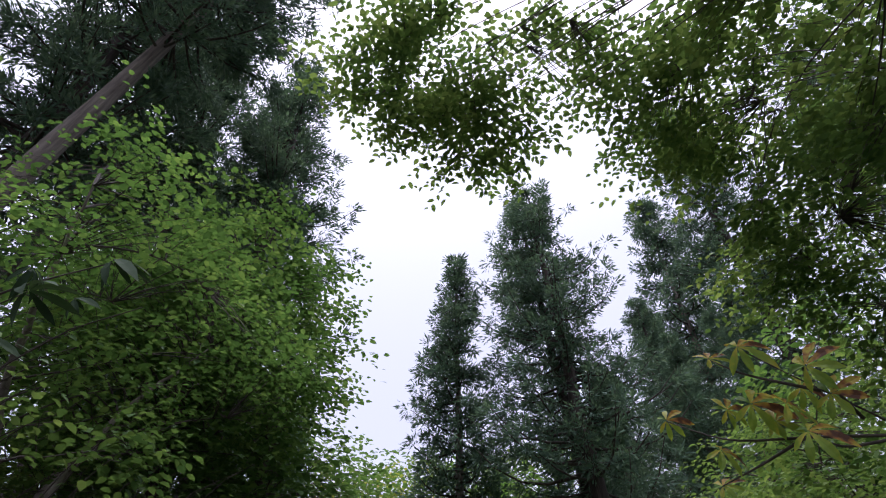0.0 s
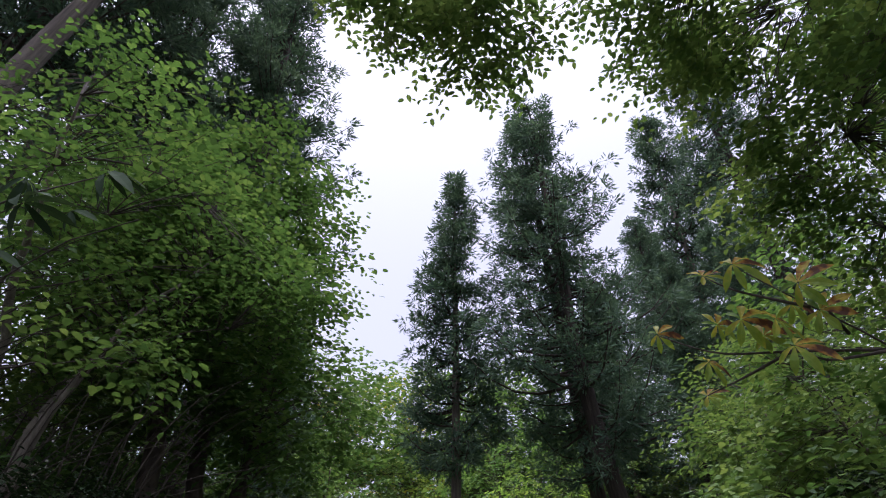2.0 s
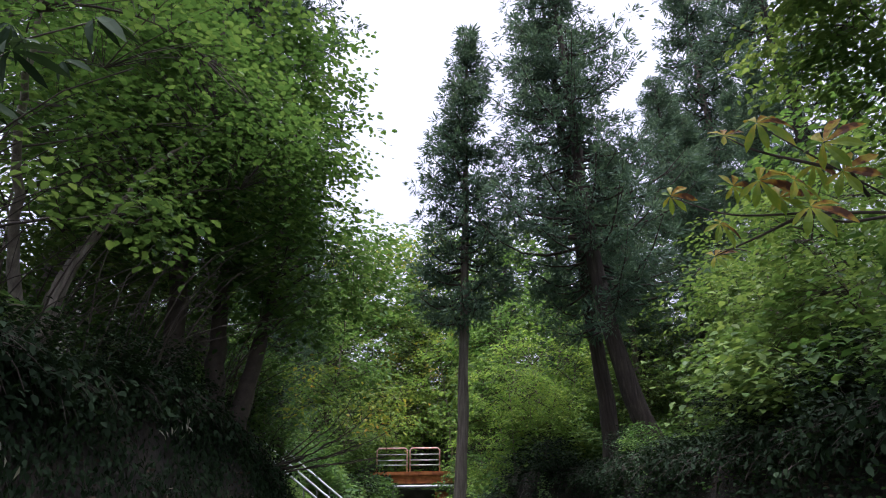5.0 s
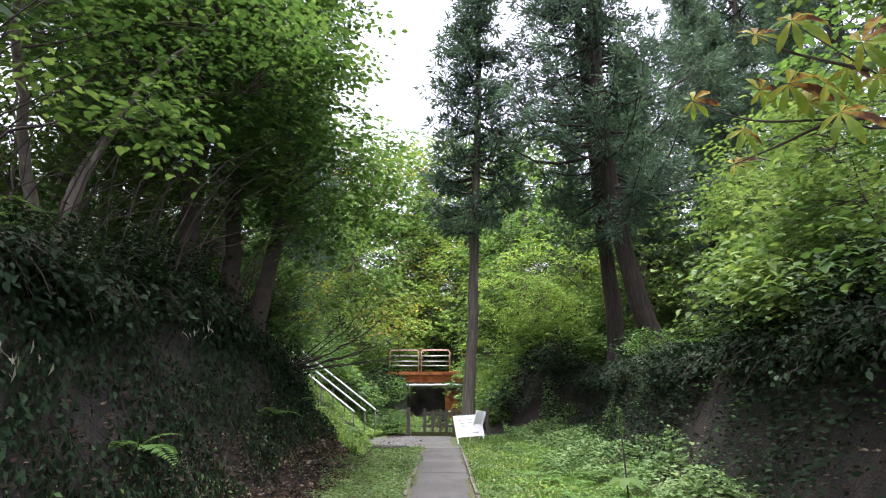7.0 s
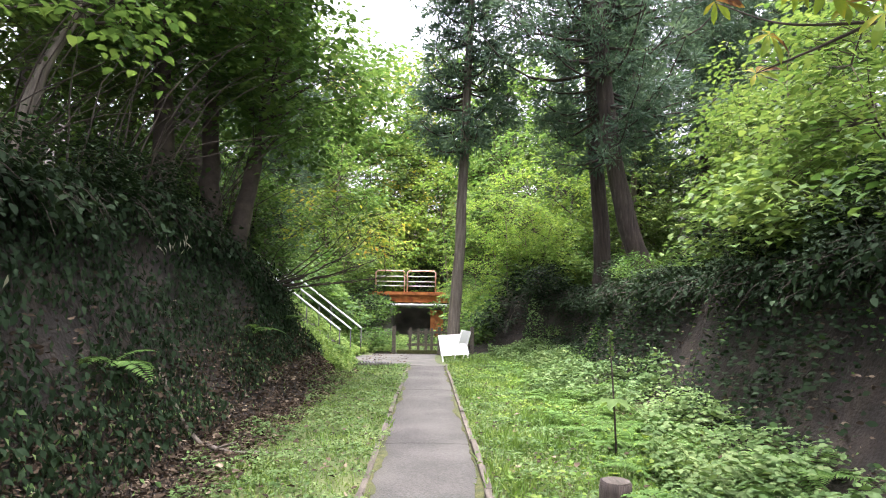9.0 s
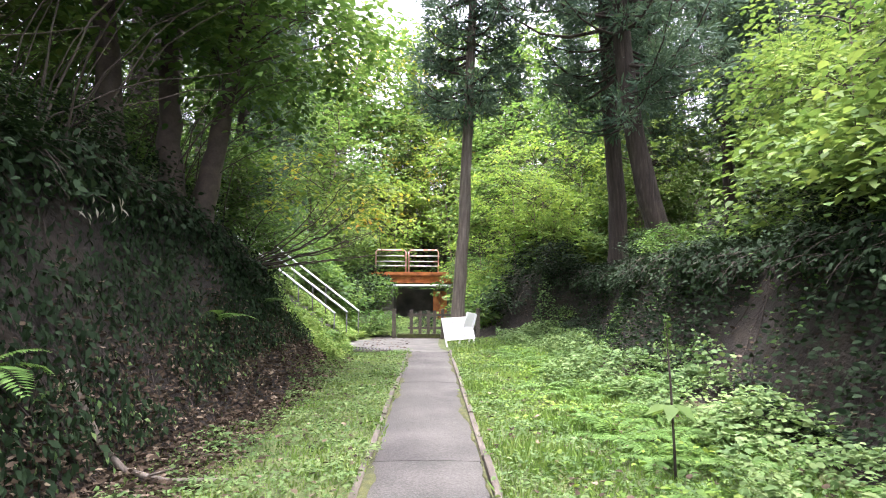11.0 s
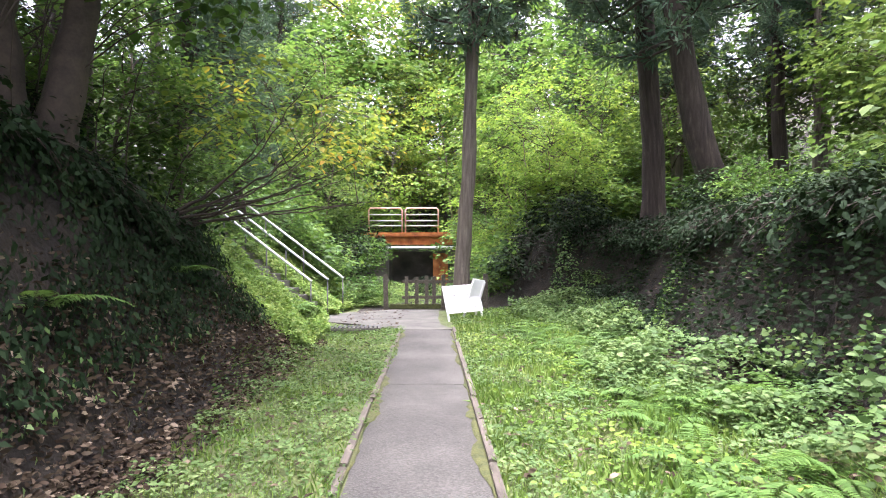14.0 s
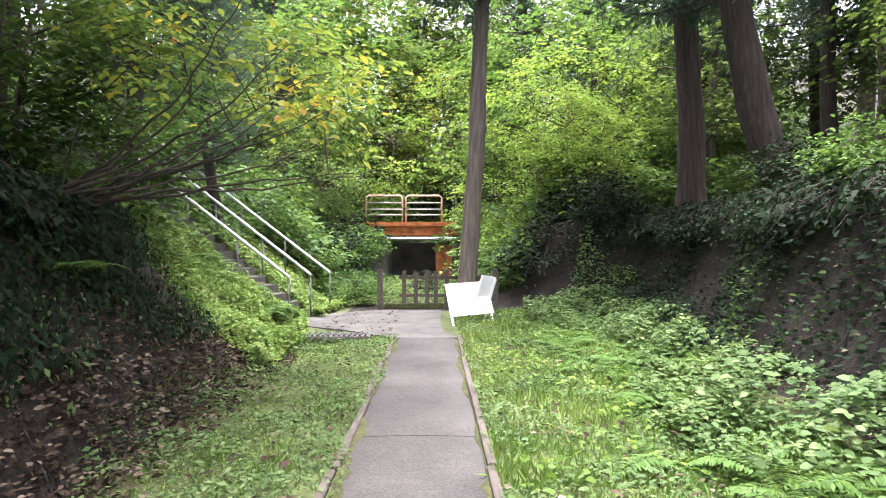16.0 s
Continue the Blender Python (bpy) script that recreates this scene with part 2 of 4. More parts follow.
# ---- plants ----
def cedar_meshes(name, height, bare, radius, branches, tufts, seed, slim=1.0, bend=0.0, settle=5.0, taper=0.72):
    """Japanese cedar: straight shaggy trunk, whorls of drooping limbs whose ends carry dense tufts of awl-like sprays."""
    g = np.random.default_rng(seed)
    hs = np.linspace(0, height, 22)
    wob = np.stack([np.cumsum(g.normal(0, 0.025, 22)), np.cumsum(g.normal(0, 0.025, 22)), hs], 1)
    hs = height * np.linspace(0, 1, 22) ** 1.4
    wob[:, 2] = hs
    wob[:, 0] -= bend * (1 - np.exp(-hs / settle))
    r0 = 0.0125 * height * slim
    rad = r0 * (1 - hs / height) ** 0.75 + 0.02 + r0 * 0.45 * np.exp(-hs / 0.45)
    trunk = tubes_mesh(name + "_trunk", [tube_arrays(wob, rad, 12, 0.07)])
    limbs, at, along, ups, ln = [], [], [], [], []
    for i in range(branches):
        f = (i + g.uniform(0, 1)) / branches
        h = bare + (height - bare) * f ** 0.9
        reach = radius * ((1 - f) ** taper * 0.92 + 0.08) * g.uniform(0.55, 1.12) * (0.65 + 0.35 * min(1, f / 0.12))
        az = g.uniform(0, 2 * np.pi)
        d = np.array([np.cos(az), np.sin(az), 0])
        base = np.array([np.interp(h, hs, wob[:, 0]), np.interp(h, hs, wob[:, 1]), h])
        s = np.linspace(0, 1, 6)
        droop = g.uniform(0.15, 0.5)
        pts = base + d * (s * reach)[:, None] + np.array([0, 0, 1.0]) * (reach * (-droop * s + (droop + 0.18) * s ** 3))[:, None]
        limbs.append(tube_arrays(pts, 0.06 * (reach / radius + 0.25) * (1 - s * 0.85), 4, 0, False))
        nt = max(2, int(tufts * (0.30 + 0.75 * reach / radius)))
        for q in np.linspace(0.25, 1.0, nt) ** 0.8:
            size = g.uniform(0.20, 0.36) + 0.10 * reach / radius
            c = np.array([np.interp(q, s, pts[:, j]) for j in range(3)]) + g.normal(0, 0.11 * reach / 2 + 0.04, 3) * np.array([1, 1, 0.6])
            m = 46
            v = unit(g.normal(0, 1, (m, 3)) + d * 0.55 + np.array([0, 0, 0.15]))
            at.append(c + v * size * g.uniform(0.1, 0.9, (m, 1)) * np.array([1.15, 1.15, 0.75]))
            along.append(unit(v + d * 0.3 + np.array([0, 0, -0.15])))
            ups.append(g.normal(0, 1, (m, 3)))
            ln.append(g.uniform(0.13, 0.28, m))
    at, along, ups, ln = np.concatenate(at), np.concatenate(along), np.concatenate(ups), np.concatenate(ln)
    crown = leaves_mesh(name + "_crown", at, along, ups, ln, ln * 0.26, 0.1)
    return trunk, tubes_mesh(name + "_limbs", limbs), crown


def cedar(meshes, m, label, group="cedars of the wood", scale=1.0, bark=BARK):
    t = thing("cedar_tree", label, "tree", m @ Matrix.Scale(scale, 4), group)
    trunk, limbs, crown = meshes
    attach("trunk", trunk, bark, t, "straight brown shaggy trunk")
    attach("branch", limbs, TWIG, t)
    attach("crown", crown, CEDAR, t, "dense dark blue-green needle sprays")
    return t


def crown_points(g, centre, radii, clumps, hollow=0.35):
    u = unit(g.normal(0, 1, (clumps * 2, 3)))
    r = g.uniform(hollow, 1.0, clumps * 2) ** 0.6
    lump = 1 + 0.24 * np.sin(u[:, 0] * 5 + 1.3) * np.cos(u[:, 1] * 4 + u[:, 2] * 3)
    p = np.asarray(centre) + u * (r * lump)[:, None] * np.asarray(radii)
    gap = np.sin(p[:, 0] * 2.6 + 1.4 * np.sin(p[:, 2] * 1.9)) + np.sin(p[:, 1] * 2.2 + p[:, 2] * 1.1) + np.sin(p[:, 2] * 3.1 - p[:, 0])
    return p[np.argsort(-(gap + g.normal(0, 0.45, len(p))))[:clumps]][g.permutation(clumps)]


def spray(g, c, out, count, spread, leaf, flat=0.2):
    """Leaves of one leafy twig end: a few twiglets fanning out nearly level from c, each with leaves in two rows."""
    k = 4
    per = max(3, count // k)
    o2 = np.array([out[0], out[1], 0.25 * out[2]])
    at, along, up, ln = [], [], [], []
    for i in range(k):
        d = unit(o2 * 0.8 + g.normal(0, 0.75, 3) * np.array([1, 1, flat]))
        side = unit(np.cross(d, (0, 0, 1.0)))
        start = c + g.normal(0, spread * 0.45, 3) * np.array([1, 1, 0.8])
        s = np.linspace(0.1, 1, per)[:, None] * spread * g.uniform(0.9, 1.7)
        sg = np.where(np.arange(per) % 2, 1.0, -1.0)[:, None]
        at.append(start + d * s + np.array([0, 0, -0.35]) * s ** 2 + g.normal(0, 0.012, (per, 3)))
        along.append(unit(d * 0.7 + side * sg * 0.9 + np.array([0, 0, -0.25]) + g.normal(0, 0.22, (per, 3))))
        up.append(np.array([0, 0, 1.0]) + g.normal(0, 0.24, (per, 3)))
        ln.append(leaf * g.uniform(0.65, 1.25, per))
    return np.concatenate(at), np.concatenate(along), np.concatenate(up), np.concatenate(ln)


def curve_between(g, q, c, k, lift=0.12, wob=0.05):
    mid = (q + c) / 2 + np.array([0, 0, lift * np.linalg.norm(c - q)]) + g.normal(0, wob * np.linalg.norm(c - q), 3)
    s = np.linspace(0, 1, k)[:, None]
    return (1 - s) ** 2 * q + 2 * s * (1 - s) * mid + s ** 2 * c


def broadleaf_meshes(name, trunk_pts, trunk_r, crowns, leaf, per, seed, wide=0.55, spread=0.3, limbs=14, stout=1.0):
    """trunk_pts: the points of each stem. crowns: (centre, radii, clumps) each. Limbs run from the stems into each crown, twigs from the limbs to each leafy clump."""
    g = np.random.default_rng(seed)
    stems, spine = [], []
    for pts in trunk_pts:
        pts = np.asarray(pts, float)
        k = np.linspace(0, len(pts) - 1, 5 * len(pts))
        p = np.stack([np.interp(k, range(len(pts)), pts[:, j]) for j in range(3)], 1)
        for _ in range(4):
            p[1:-1] = (p[:-2] + 2 * p[1:-1] + p[2:]) / 4
        p[1:-1] += g.normal(0, 0.015, p[1:-1].shape)
        s = np.linspace(0, 1, len(p))
        r = trunk_r * ((1 - s) * 0.85 + 0.15)
        r[0] *= 1.3
        stems.append(tube_arrays(p, r, 9, 0.08))
        spine.append(p[len(p) // 3:])
    spine = np.concatenate(spine)
    twigs, at, along, ups, ln = [], [], [], [], []
    for centre, radii, clumps in crowns:
        centre = np.asarray(centre, float)
        cp = crown_points(g, centre, radii, clumps)
        net = [spine]
        for c in cp[:limbs]:
            d = np.linalg.norm(spine - c, axis=1) + 0.8 * np.maximum(spine[:, 2] - c[2] + 0.6, 0)
            q = spine[int(np.argmin(d))]
            pts = curve_between(g, q, centre + (c - centre) * 0.85, 9, g.uniform(0.0, 0.3), 0.10)
            net.append(pts[1:])
            w = stout * (0.008 + 0.006 * np.linalg.norm(c - q)) * np.linspace(1, 0.25, 9)
            twigs.append(tube_arrays(pts, w, 5, 0.05, False))
        net = np.concatenate(net)
        for c in cp:
            q = net[int(np.argmin(np.linalg.norm(net - c, axis=1)))]
            pts = curve_between(g, q, c, 4)
            w = 0.004 + 0.004 * np.linalg.norm(c - q)
            twigs.append(tube_arrays(pts, w * np.linspace(1, 0.3, 4), 3, 0, False))
            a = spray(g, c, unit(c - centre), per, spread, leaf)
            for lst, val in zip((at, along, ups, ln), a):
                lst.append(val)
    at, along, ups, ln = np.concatenate(at), np.concatenate(along), np.concatenate(ups), np.concatenate(ln)
    crown = broad_leaves_mesh(name + "_crown", at, along, ups, ln, ln * wide)
    return tubes_mesh(name + "_trunk", stems), tubes_mesh(name + "_twigs", twigs), crown


def broadleaf(name, meshes, m, label, leafmat, bark=GREYBARK, category="tree", group=""):
    t = thing(name, label, category, m, group)
    trunk, twigs, crown = meshes
    attach("trunk", trunk, bark, t)
    attach("branch", twigs, TWIG, t, kind="stuff")
    attach("crown", crown, leafmat, t)
    return t

# ---- ground ----
def smooth(a, b, x):
    t = np.clip((x - a) / (b - a), 0, 1)
    return t * t * (3 - 2 * t)


def bank_toe(y):
    return -2.0 - 0.012 * np.clip(y, -20, 17) - 0.35 * smooth(15, 17.5, y)


def bank_rise(e, y):
    """Height of the steep bank, e metres in from its foot."""
    apron = 0.35 * (1 - smooth(7, 12, y))
    lip = 1.35 + apron
    rise = 0.55 * np.minimum(e, apron) + 1.95 * np.clip(e - apron, 0, lip - apron) + 0.45 * np.clip(e - lip, 0, 0.6) + 0.12 * np.maximum(e - lip - 0.6, 0)
    return rise * (1 + 0.05 * np.sin(y * 0.9)) * (1 - 0.24 * smooth(10, 14.2, y))


def ground_z(x, y):
    """Height of the ground: a cutting with a steep bank on one side, a lower bank on the other, a hollow under the bridge and a hill behind."""
    x, y = np.asarray(x, float), np.asarray(y, float)
    e = np.maximum(bank_toe(y) - x, 0)
    nose = smooth(13.6, 15.6, y)
    left = (1 - nose) * bank_rise(e, y) + nose * (0.72 * np.minimum(e, 6.5) + 0.1 * np.maximum(e - 6.5, 0))
    toe_r = 2.7 + 0.9 * smooth(13, 17.5, y) - 2.0 * smooth(19, 23.5, y)
    er = np.maximum(x - toe_r, 0)
    right = 0.3 * np.minimum(er, 1.0) + 2.3 * np.clip(er - 1.0, 0, 0.85) + 0.08 * np.maximum(er - 1.85, 0)
    z = np.where(x < 0, left, right)
    hollow = smooth(21.9, 22.8, y) * (1 - smooth(37, 40, y)) * (1 - smooth(1.6, 2.4, np.abs(x + 0.9)))
    z = z - 1.7 * hollow
    side = smooth(27, 32, y) * smooth(1.8, 2.6, np.abs(x + 0.9))
    z = np.maximum(z, 2.3 * side)
    z = z + 0.32 * np.maximum(y - 38, 0) * (1 - 0.0 * x) * (1 - smooth(80, 140, y) * 0.6)
    far = np.maximum(np.abs(x) - 14, 0)
    z = z + 0.18 * np.minimum(far, 60)
    flat = smooth(0.55, 2.2, np.abs(x))
    bump = 0.10 * np.sin(x * 1.7 + y * 0.6) * np.sin(y * 1.3 - x * 0.4) + 0.05 * np.sin(x * 4.1 + 1) * np.sin(y * 3.7)
    steep = np.clip(np.maximum(e, er) / 1.0, 0, 1)
    return z + bump * steep + 0.015 * flat * np.sin(x * 6 + y * 2) * np.sin(y * 5)


def axis(lo, hi, step, far):
    inner = list(np.arange(lo, hi + 1e-6, step))
    k, a, b = step, [], []
    p = lo
    while p > -far:
        k *= 1.25
        p -= k
        a.append(p)
    k, p = step, hi
    while p < far:
        k *= 1.25
        p += k
        b.append(p)
    return np.array(a[::-1] + inner + b)


gx, gy = axis(-9, 9, 0.16, 900), axis(-5, 26, 0.2, 900)
X, Y = np.meshgrid(gx, gy)
Z = ground_z(X, Y) - 0.02
nx = len(gx)
cells = [(j * nx + i, j * nx + i + 1, (j + 1) * nx + i + 1, (j + 1) * nx + i) for j in range(len(gy) - 1) for i in range(nx - 1)]
me = mesh_of("ground", np.stack([X, Y, Z], -1).reshape(-1, 3), cells, True)
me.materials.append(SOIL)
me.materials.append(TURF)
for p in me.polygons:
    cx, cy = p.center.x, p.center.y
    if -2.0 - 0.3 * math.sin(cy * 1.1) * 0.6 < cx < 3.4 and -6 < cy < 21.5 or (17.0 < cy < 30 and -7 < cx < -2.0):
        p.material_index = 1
tagged(new("ground", me), "leaf-strewn forest soil coloured dark as in shade, with a strip of green turf", "ground", kind="structure")

# ---- footpath ----
def slab(name, x0, x1, y0, y1, z, material, parent, wave=0.0):
    bm = bmesh.new()
    k = max(2, int((y1 - y0) / 0.25))
    for j in range(k + 1):
        y = y0 + (y1 - y0) * j / k
        for i in range(7):
            s = i / 6
            e = wave * (rng.uniform(-1, 1) if i in (0, 6) else 0)
            bm.verts.new((x0 + (x1 - x0) * s + e, y, z + 0.012 * (1 - (2 * s - 1) ** 2)))
    bm.verts.ensure_lookup_table()
    for j in range(k):
        for i in range(6):
            bm.faces.new([bm.verts[j * 7 + i], bm.verts[j * 7 + i + 1], bm.verts[(j + 1) * 7 + i + 1], bm.verts[(j + 1) * 7 + i]])
    r = bmesh.ops.extrude_face_region(bm, geom=list(bm.faces))
    bmesh.ops.translate(bm, vec=(0, 0, -0.08), verts=[v for v in r["geom"] if isinstance(v, bmesh.types.BMVert)])
    bmesh.ops.recalc_face_normals(bm, faces=bm.faces)
    return part(name, bm, material, parent)


path = thing("footpath", "narrow grey worn asphalt footpath with timber edging", "path", kind="structure")
joints = [-6.0, -1.5, 3.0, 7.56, 12.2, 17.2]
for a, b in zip(joints, joints[1:]):
    slab("slab", -0.5, 0.5, a + 0.006, b - 0.006, 0.0, ASPHALT, path, 0.015)
bm = bmesh.new()
outline = [(-0.55, 17.21), (0.55, 17.21), (0.3, 18.0), (0.25, 19.2), (0.3, 21.3), (-1.2, 21.4), (-2.3, 20.6), (-3.0, 19.7), (-2.6, 18.8), (-1.5, 18.1)]
bm.faces.new([bm.verts.new((x, y, -0.06)) for x, y in outline])
r = bmesh.ops.extrude_face_region(bm, geom=list(bm.faces))
bmesh.ops.translate(bm, vec=(0, 0, 0.07), verts=[v for v in r["geom"] if isinstance(v, bmesh.types.BMVert)])
bmesh.ops.recalc_face_normals(bm, faces=bm.faces)
part("landing", bm, CONCRETE, path, "pale concrete landing before the steps")
for side in (-1, 1):
    for k in range(12):
        y0 = -6 + k * 1.94
        bm = bmesh.new()
        box(bm, -0.03, 0.01, -0.1, 0.03, 1.93, (0.055 if side > 0 else 0.03) + rng.uniform(-0.015, 0.012), 0.006)
        ob = part("edging_board", bm, WOOD, path)
        ob.matrix_basis = pose(side * (0.545 + rng.uniform(-0.008, 0.012)), y0, 0, rng.uniform(-0.3, 0.3), rng.uniform(-4, 4), rng.uniform(-0.4, 0.4))

for side in (-1, 1):
    vs, fs = [], []
    ys = np.arange(-2, 17.1, 0.12)
    wid = np.clip(0.03 + 0.04 * np.sin(ys * 1.3 + side) + 0.035 * np.sin(ys * 4.7) + rng.normal(0, 0.018, len(ys)), 0.006, 0.2)
    for y, w in zip(ys, wid):
        vs += [(side * 0.525, y, 0.010), (side * (0.515 - w * 0.5), y, 0.020), (side * (0.515 - w), y, 0.007)]
    for j in range(len(ys) - 1):
        for q in (0, 1):
            f = (j * 3 + q, j * 3 + q + 1, j * 3 + q + 4, j * 3 + q + 3)
            fs.append(f if side < 0 else f[::-1])
    attach("moss_strip", mesh_of("moss_strip", vs, fs, True), MOSS, path, "yellow-green moss along the path's edge")

# ---- notice board ----
def notice_board():
    t = thing("notice_board", "white A-frame notice board with faint lettering standing on the grass", "sign", pose(0.93, 19.0, 0.0, 0, -2, 24))
    lean = pose(0, 0, 0, -20, 0, 0)
    def panel(name, m, w, h, z0, label):
        bm = bmesh.new()
        box(bm, -w / 2, -0.011, z0, w / 2, 0.011, z0 + h, 0.004, m)
        ob = part(name, bm, WHITE, t, label)
        return ob
    front = panel("panel", lean, 0.98, 0.68, 0.18, "white front panel")
    for x in (-0.45, 0.45):
        bm = bmesh.new()
        box(bm, x - 0.02, 0.012, -0.02, x + 0.02, 0.05, 0.82, 0.004, lean)
        part("leg", bm, WHITE, t)
    back = pose(0.22, 0.32, 0.0, 14, 12, 0)
    panel("back_panel", back, 0.34, 0.62, 0.36, "white rear panel showing behind")
    for x in (-0.15, 0.15):
        bm = bmesh.new()
        box(bm, x - 0.02, -0.05, -0.02, x + 0.02, -0.012, 0.95, 0.004, back)
        part("leg", bm, WHITE, t)
    bars = [(-0.30, 0.70, 0.50), (-0.28, 0.60, 0.14), (-0.04, 0.60, 0.34), (-0.28, 0.50, 0.20), (0.08, 0.29, 0.24)]
    for x, z, w in bars:
        k = int(w / 0.034)
        for i in range(k):
            bm = bmesh.new()
            box(bm, x + i * 0.034, -0.0135, z, x + i * 0.034 + 0.021, -0.0115, z + 0.024, 0, lean)
            part("lettering", bm, INK, front)
    return t


notice_board()

# ---- wooden barrier ----
def barrier():
    t = thing("wooden_barrier", "low weathered timber barrier with mossy sill beam", "fence", pose(0, 21.6, 0))
    for x, h, w in ((-1.2, 1.0, 0.13), (0.42, 0.98, 0.11), (1.62, 1.0, 0.13)):
        bm = bmesh.new()
        box(bm, x - w / 2, -w / 2, -0.15, x + w / 2, w / 2, h, 0.015, pose(0, 0, 0, 0, rng.uniform(-2, 2), 0))
        part("post", bm, WOOD, t)
    bm = bmesh.new()
    box(bm, -1.1, -0.09, 0.02, 0.36, 0.09, 0.15, 0.02)
    part("sill", bm, MOSS, t, "moss-covered sill beam")
    for x in (-0.62, -0.33, -0.05, 0.16):
        bm = bmesh.new()
        box(bm, x - 0.05, -0.02, 0.14, x + 0.05, 0.02, 0.93 + rng.uniform(-0.02, 0.02), 0.006)
        part("picket", bm, WOOD, t)
    for z in (0.34, 0.78):
        bm = bmesh.new()
        box(bm, -0.75, 0.025, z - 0.04, 1.56, 0.065, z + 0.04, 0.006)
        part("rail", bm, WOOD, t)
    return t


barrier()

# ---- stairs with three handrails ----
UX, UY = -0.975, 0.22
def on_stair(s, w, z):
    """s metres up the flight, w metres across from the near rail."""
    return (-2.77 + UX * s + 0.22 * w, 19.07 + UY * s + 0.975 * w, z)


stairs = thing("outdoor_stairs", "concrete garden steps climbing a grassy bank", "stairs", kind="structure")
turn = math.degrees(math.atan2(UY, UX))
for i in range(26):
    bm = bmesh.new()
    box(bm, -0.02, -0.02, -0.30, 0.285, 1.02, 0.0, 0.012)
    ob = part("step", bm, CONCRETE, stairs)
    x, y, z = on_stair(0.05 + i * 0.255, 0.0, 0.18 * (i + 1))
    ob.matrix_basis = pose(x, y, z, 0, 0, turn) @ Matrix.Diagonal((1, -1, 1, 1))


def handrail(w, s0, label):
    t = thing("handrail", label, "handrail", None, "handrails of the steps")
    tubes = []
    def at(s, h):
        return np.array(on_stair(s, w, 0.71 * s + h))
    a = [at(s0, 0.92)] + [at(s, 0.92) for s in np.linspace(s0 + 0.05, 5.2, 10)]
    attach("rail", tubes_mesh("rail", [tube_arrays(a, [0.03] * len(a), 8)]), GALV, t)
    for s in np.arange(s0 + 0.02, 5.2, 1.15):
        p = [at(s, -0.25), at(s, 0.91)]
        attach("post", tubes_mesh("post", [tube_arrays(p, [0.018, 0.018], 8)]), STEEL, t, "dull grey steel post")
    return t


handrail(0.0, 0.0, "galvanised steel handrail on the near side of the steps")
handrail(1.0, 0.0, "galvanised steel handrail on the far side of the steps")
handrail(2.05, 0.0, "galvanised steel handrail along the grassy strip")

# ---- bridge ----
def bridge():
    t = thing("footbridge", "small rusty orange steel bridge with guard rails", "bridge", pose(0, 33.5, 0))
    bm = bmesh.new()
    box(bm, -3.4, 0.0, 2.42, 2.6, 2.2, 2.62, 0.02)
    part("deck", bm, RUST, t, "rusty deck edge")
    bm = bmesh.new()
    box(bm, -2.2, 0.12, 2.02, 1.2, 0.16, 2.42)
    box(bm, -2.2, 0.02, 2.02, 1.2, 0.26, 2.06)
    box(bm, -2.2, 1.9, 2.02, 1.2, 1.94, 2.42)
    part("girder", bm, RUST, t, "orange rusted steel girder")
    p = [(-3.6, -0.25, 1.86), (-1, -0.25, 1.86), (1.5, -0.25, 1.86)]
    attach("pipe", tubes_mesh("pipe", [tube_arrays(p, [0.075] * 3, 10)]), GALV, t, "pale grey pipe below the girder")
    for x0, x1 in ((-3.0, -1.36), (-1.2, 0.42)):
        r = []
        loop = [(x0, 2.62), (x0, 3.72), (x0 + 0.1, 3.82), (x1 - 0.1, 3.82), (x1, 3.72), (x1, 2.62)]
        r.append(tube_arrays([(x, 0.1, z) for x, z in loop], [0.04] * 6, 8))
        fr = attach("guard_rail", tubes_mesh("guard_rail", r), REDPAINT, t, "red and white painted guard rail loop")
        for z in (2.95, 3.2, 3.5):
            attach("rail", tubes_mesh("rail", [tube_arrays([(x0, 0.1, z), ((x0 + x1) / 2, 0.1, z), (x1, 0.1, z)], [0.028] * 3, 8)]), GALV, fr)
    for x0, x1, lab in ((-3.2, -2.0, "stained concrete abutment"), (0.9, 2.2, "stained concrete abutment")):
        bm = bmesh.new()
        box(bm, x0, 0.1, -1.2, x1, 2.2, 2.0, 0.03)
        part("abutment", bm, DARKCON, t, lab)
    bm = bmesh.new()
    box(bm, 0.15, 0.3, -1.0, 0.95, 0.6, 1.6, 0.02)
    part("brace_plate", bm, RUST, t, "rusty steel plate by the abutment")
    bm = bmesh.new()
    box(bm, -2.0, 2.3, -1.2, 0.9, 2.6, 1.7, 0.02)
    part("back_wall", bm, DARKCON, t, "dark stained retaining wall under the bridge")
    return t


bridge()

# ---- cedars ----
def on_ground(x, y, rx=0, ry=0, rz=0, sink=0.15):
    return pose(x, y, float(ground_z(x, y)) - sink, rx, ry, rz)


big_a = cedar_meshes("cedar_a", 26.0, 6.5, 4.0, 190, 8, 11)
big_b = cedar_meshes("cedar_b", 24.0, 5.5, 3.8, 165, 7, 12)
slim_c = cedar_meshes("cedar_c", 21.5, 7.2, 2.2, 165, 6, 13, 0.75, taper=0.6)
lean_d = cedar_meshes("cedar_d", 21.8, 4.2, 4.3, 185, 7, 14, 1.15, 1.9, 4.2, taper=0.62)
high_e = cedar_meshes("cedar_e", 31.0, 14.0, 4.2, 190, 9, 15, 0.75)
cedar(lean_d, on_ground(7.3, 18.7), "tall dark cedar with a leaning bare lower trunk on the bank")
cedar(big_b, on_ground(6.35, 21.4, 0, -2.5, 0), "tall dark cedar with a straight trunk on the bank")
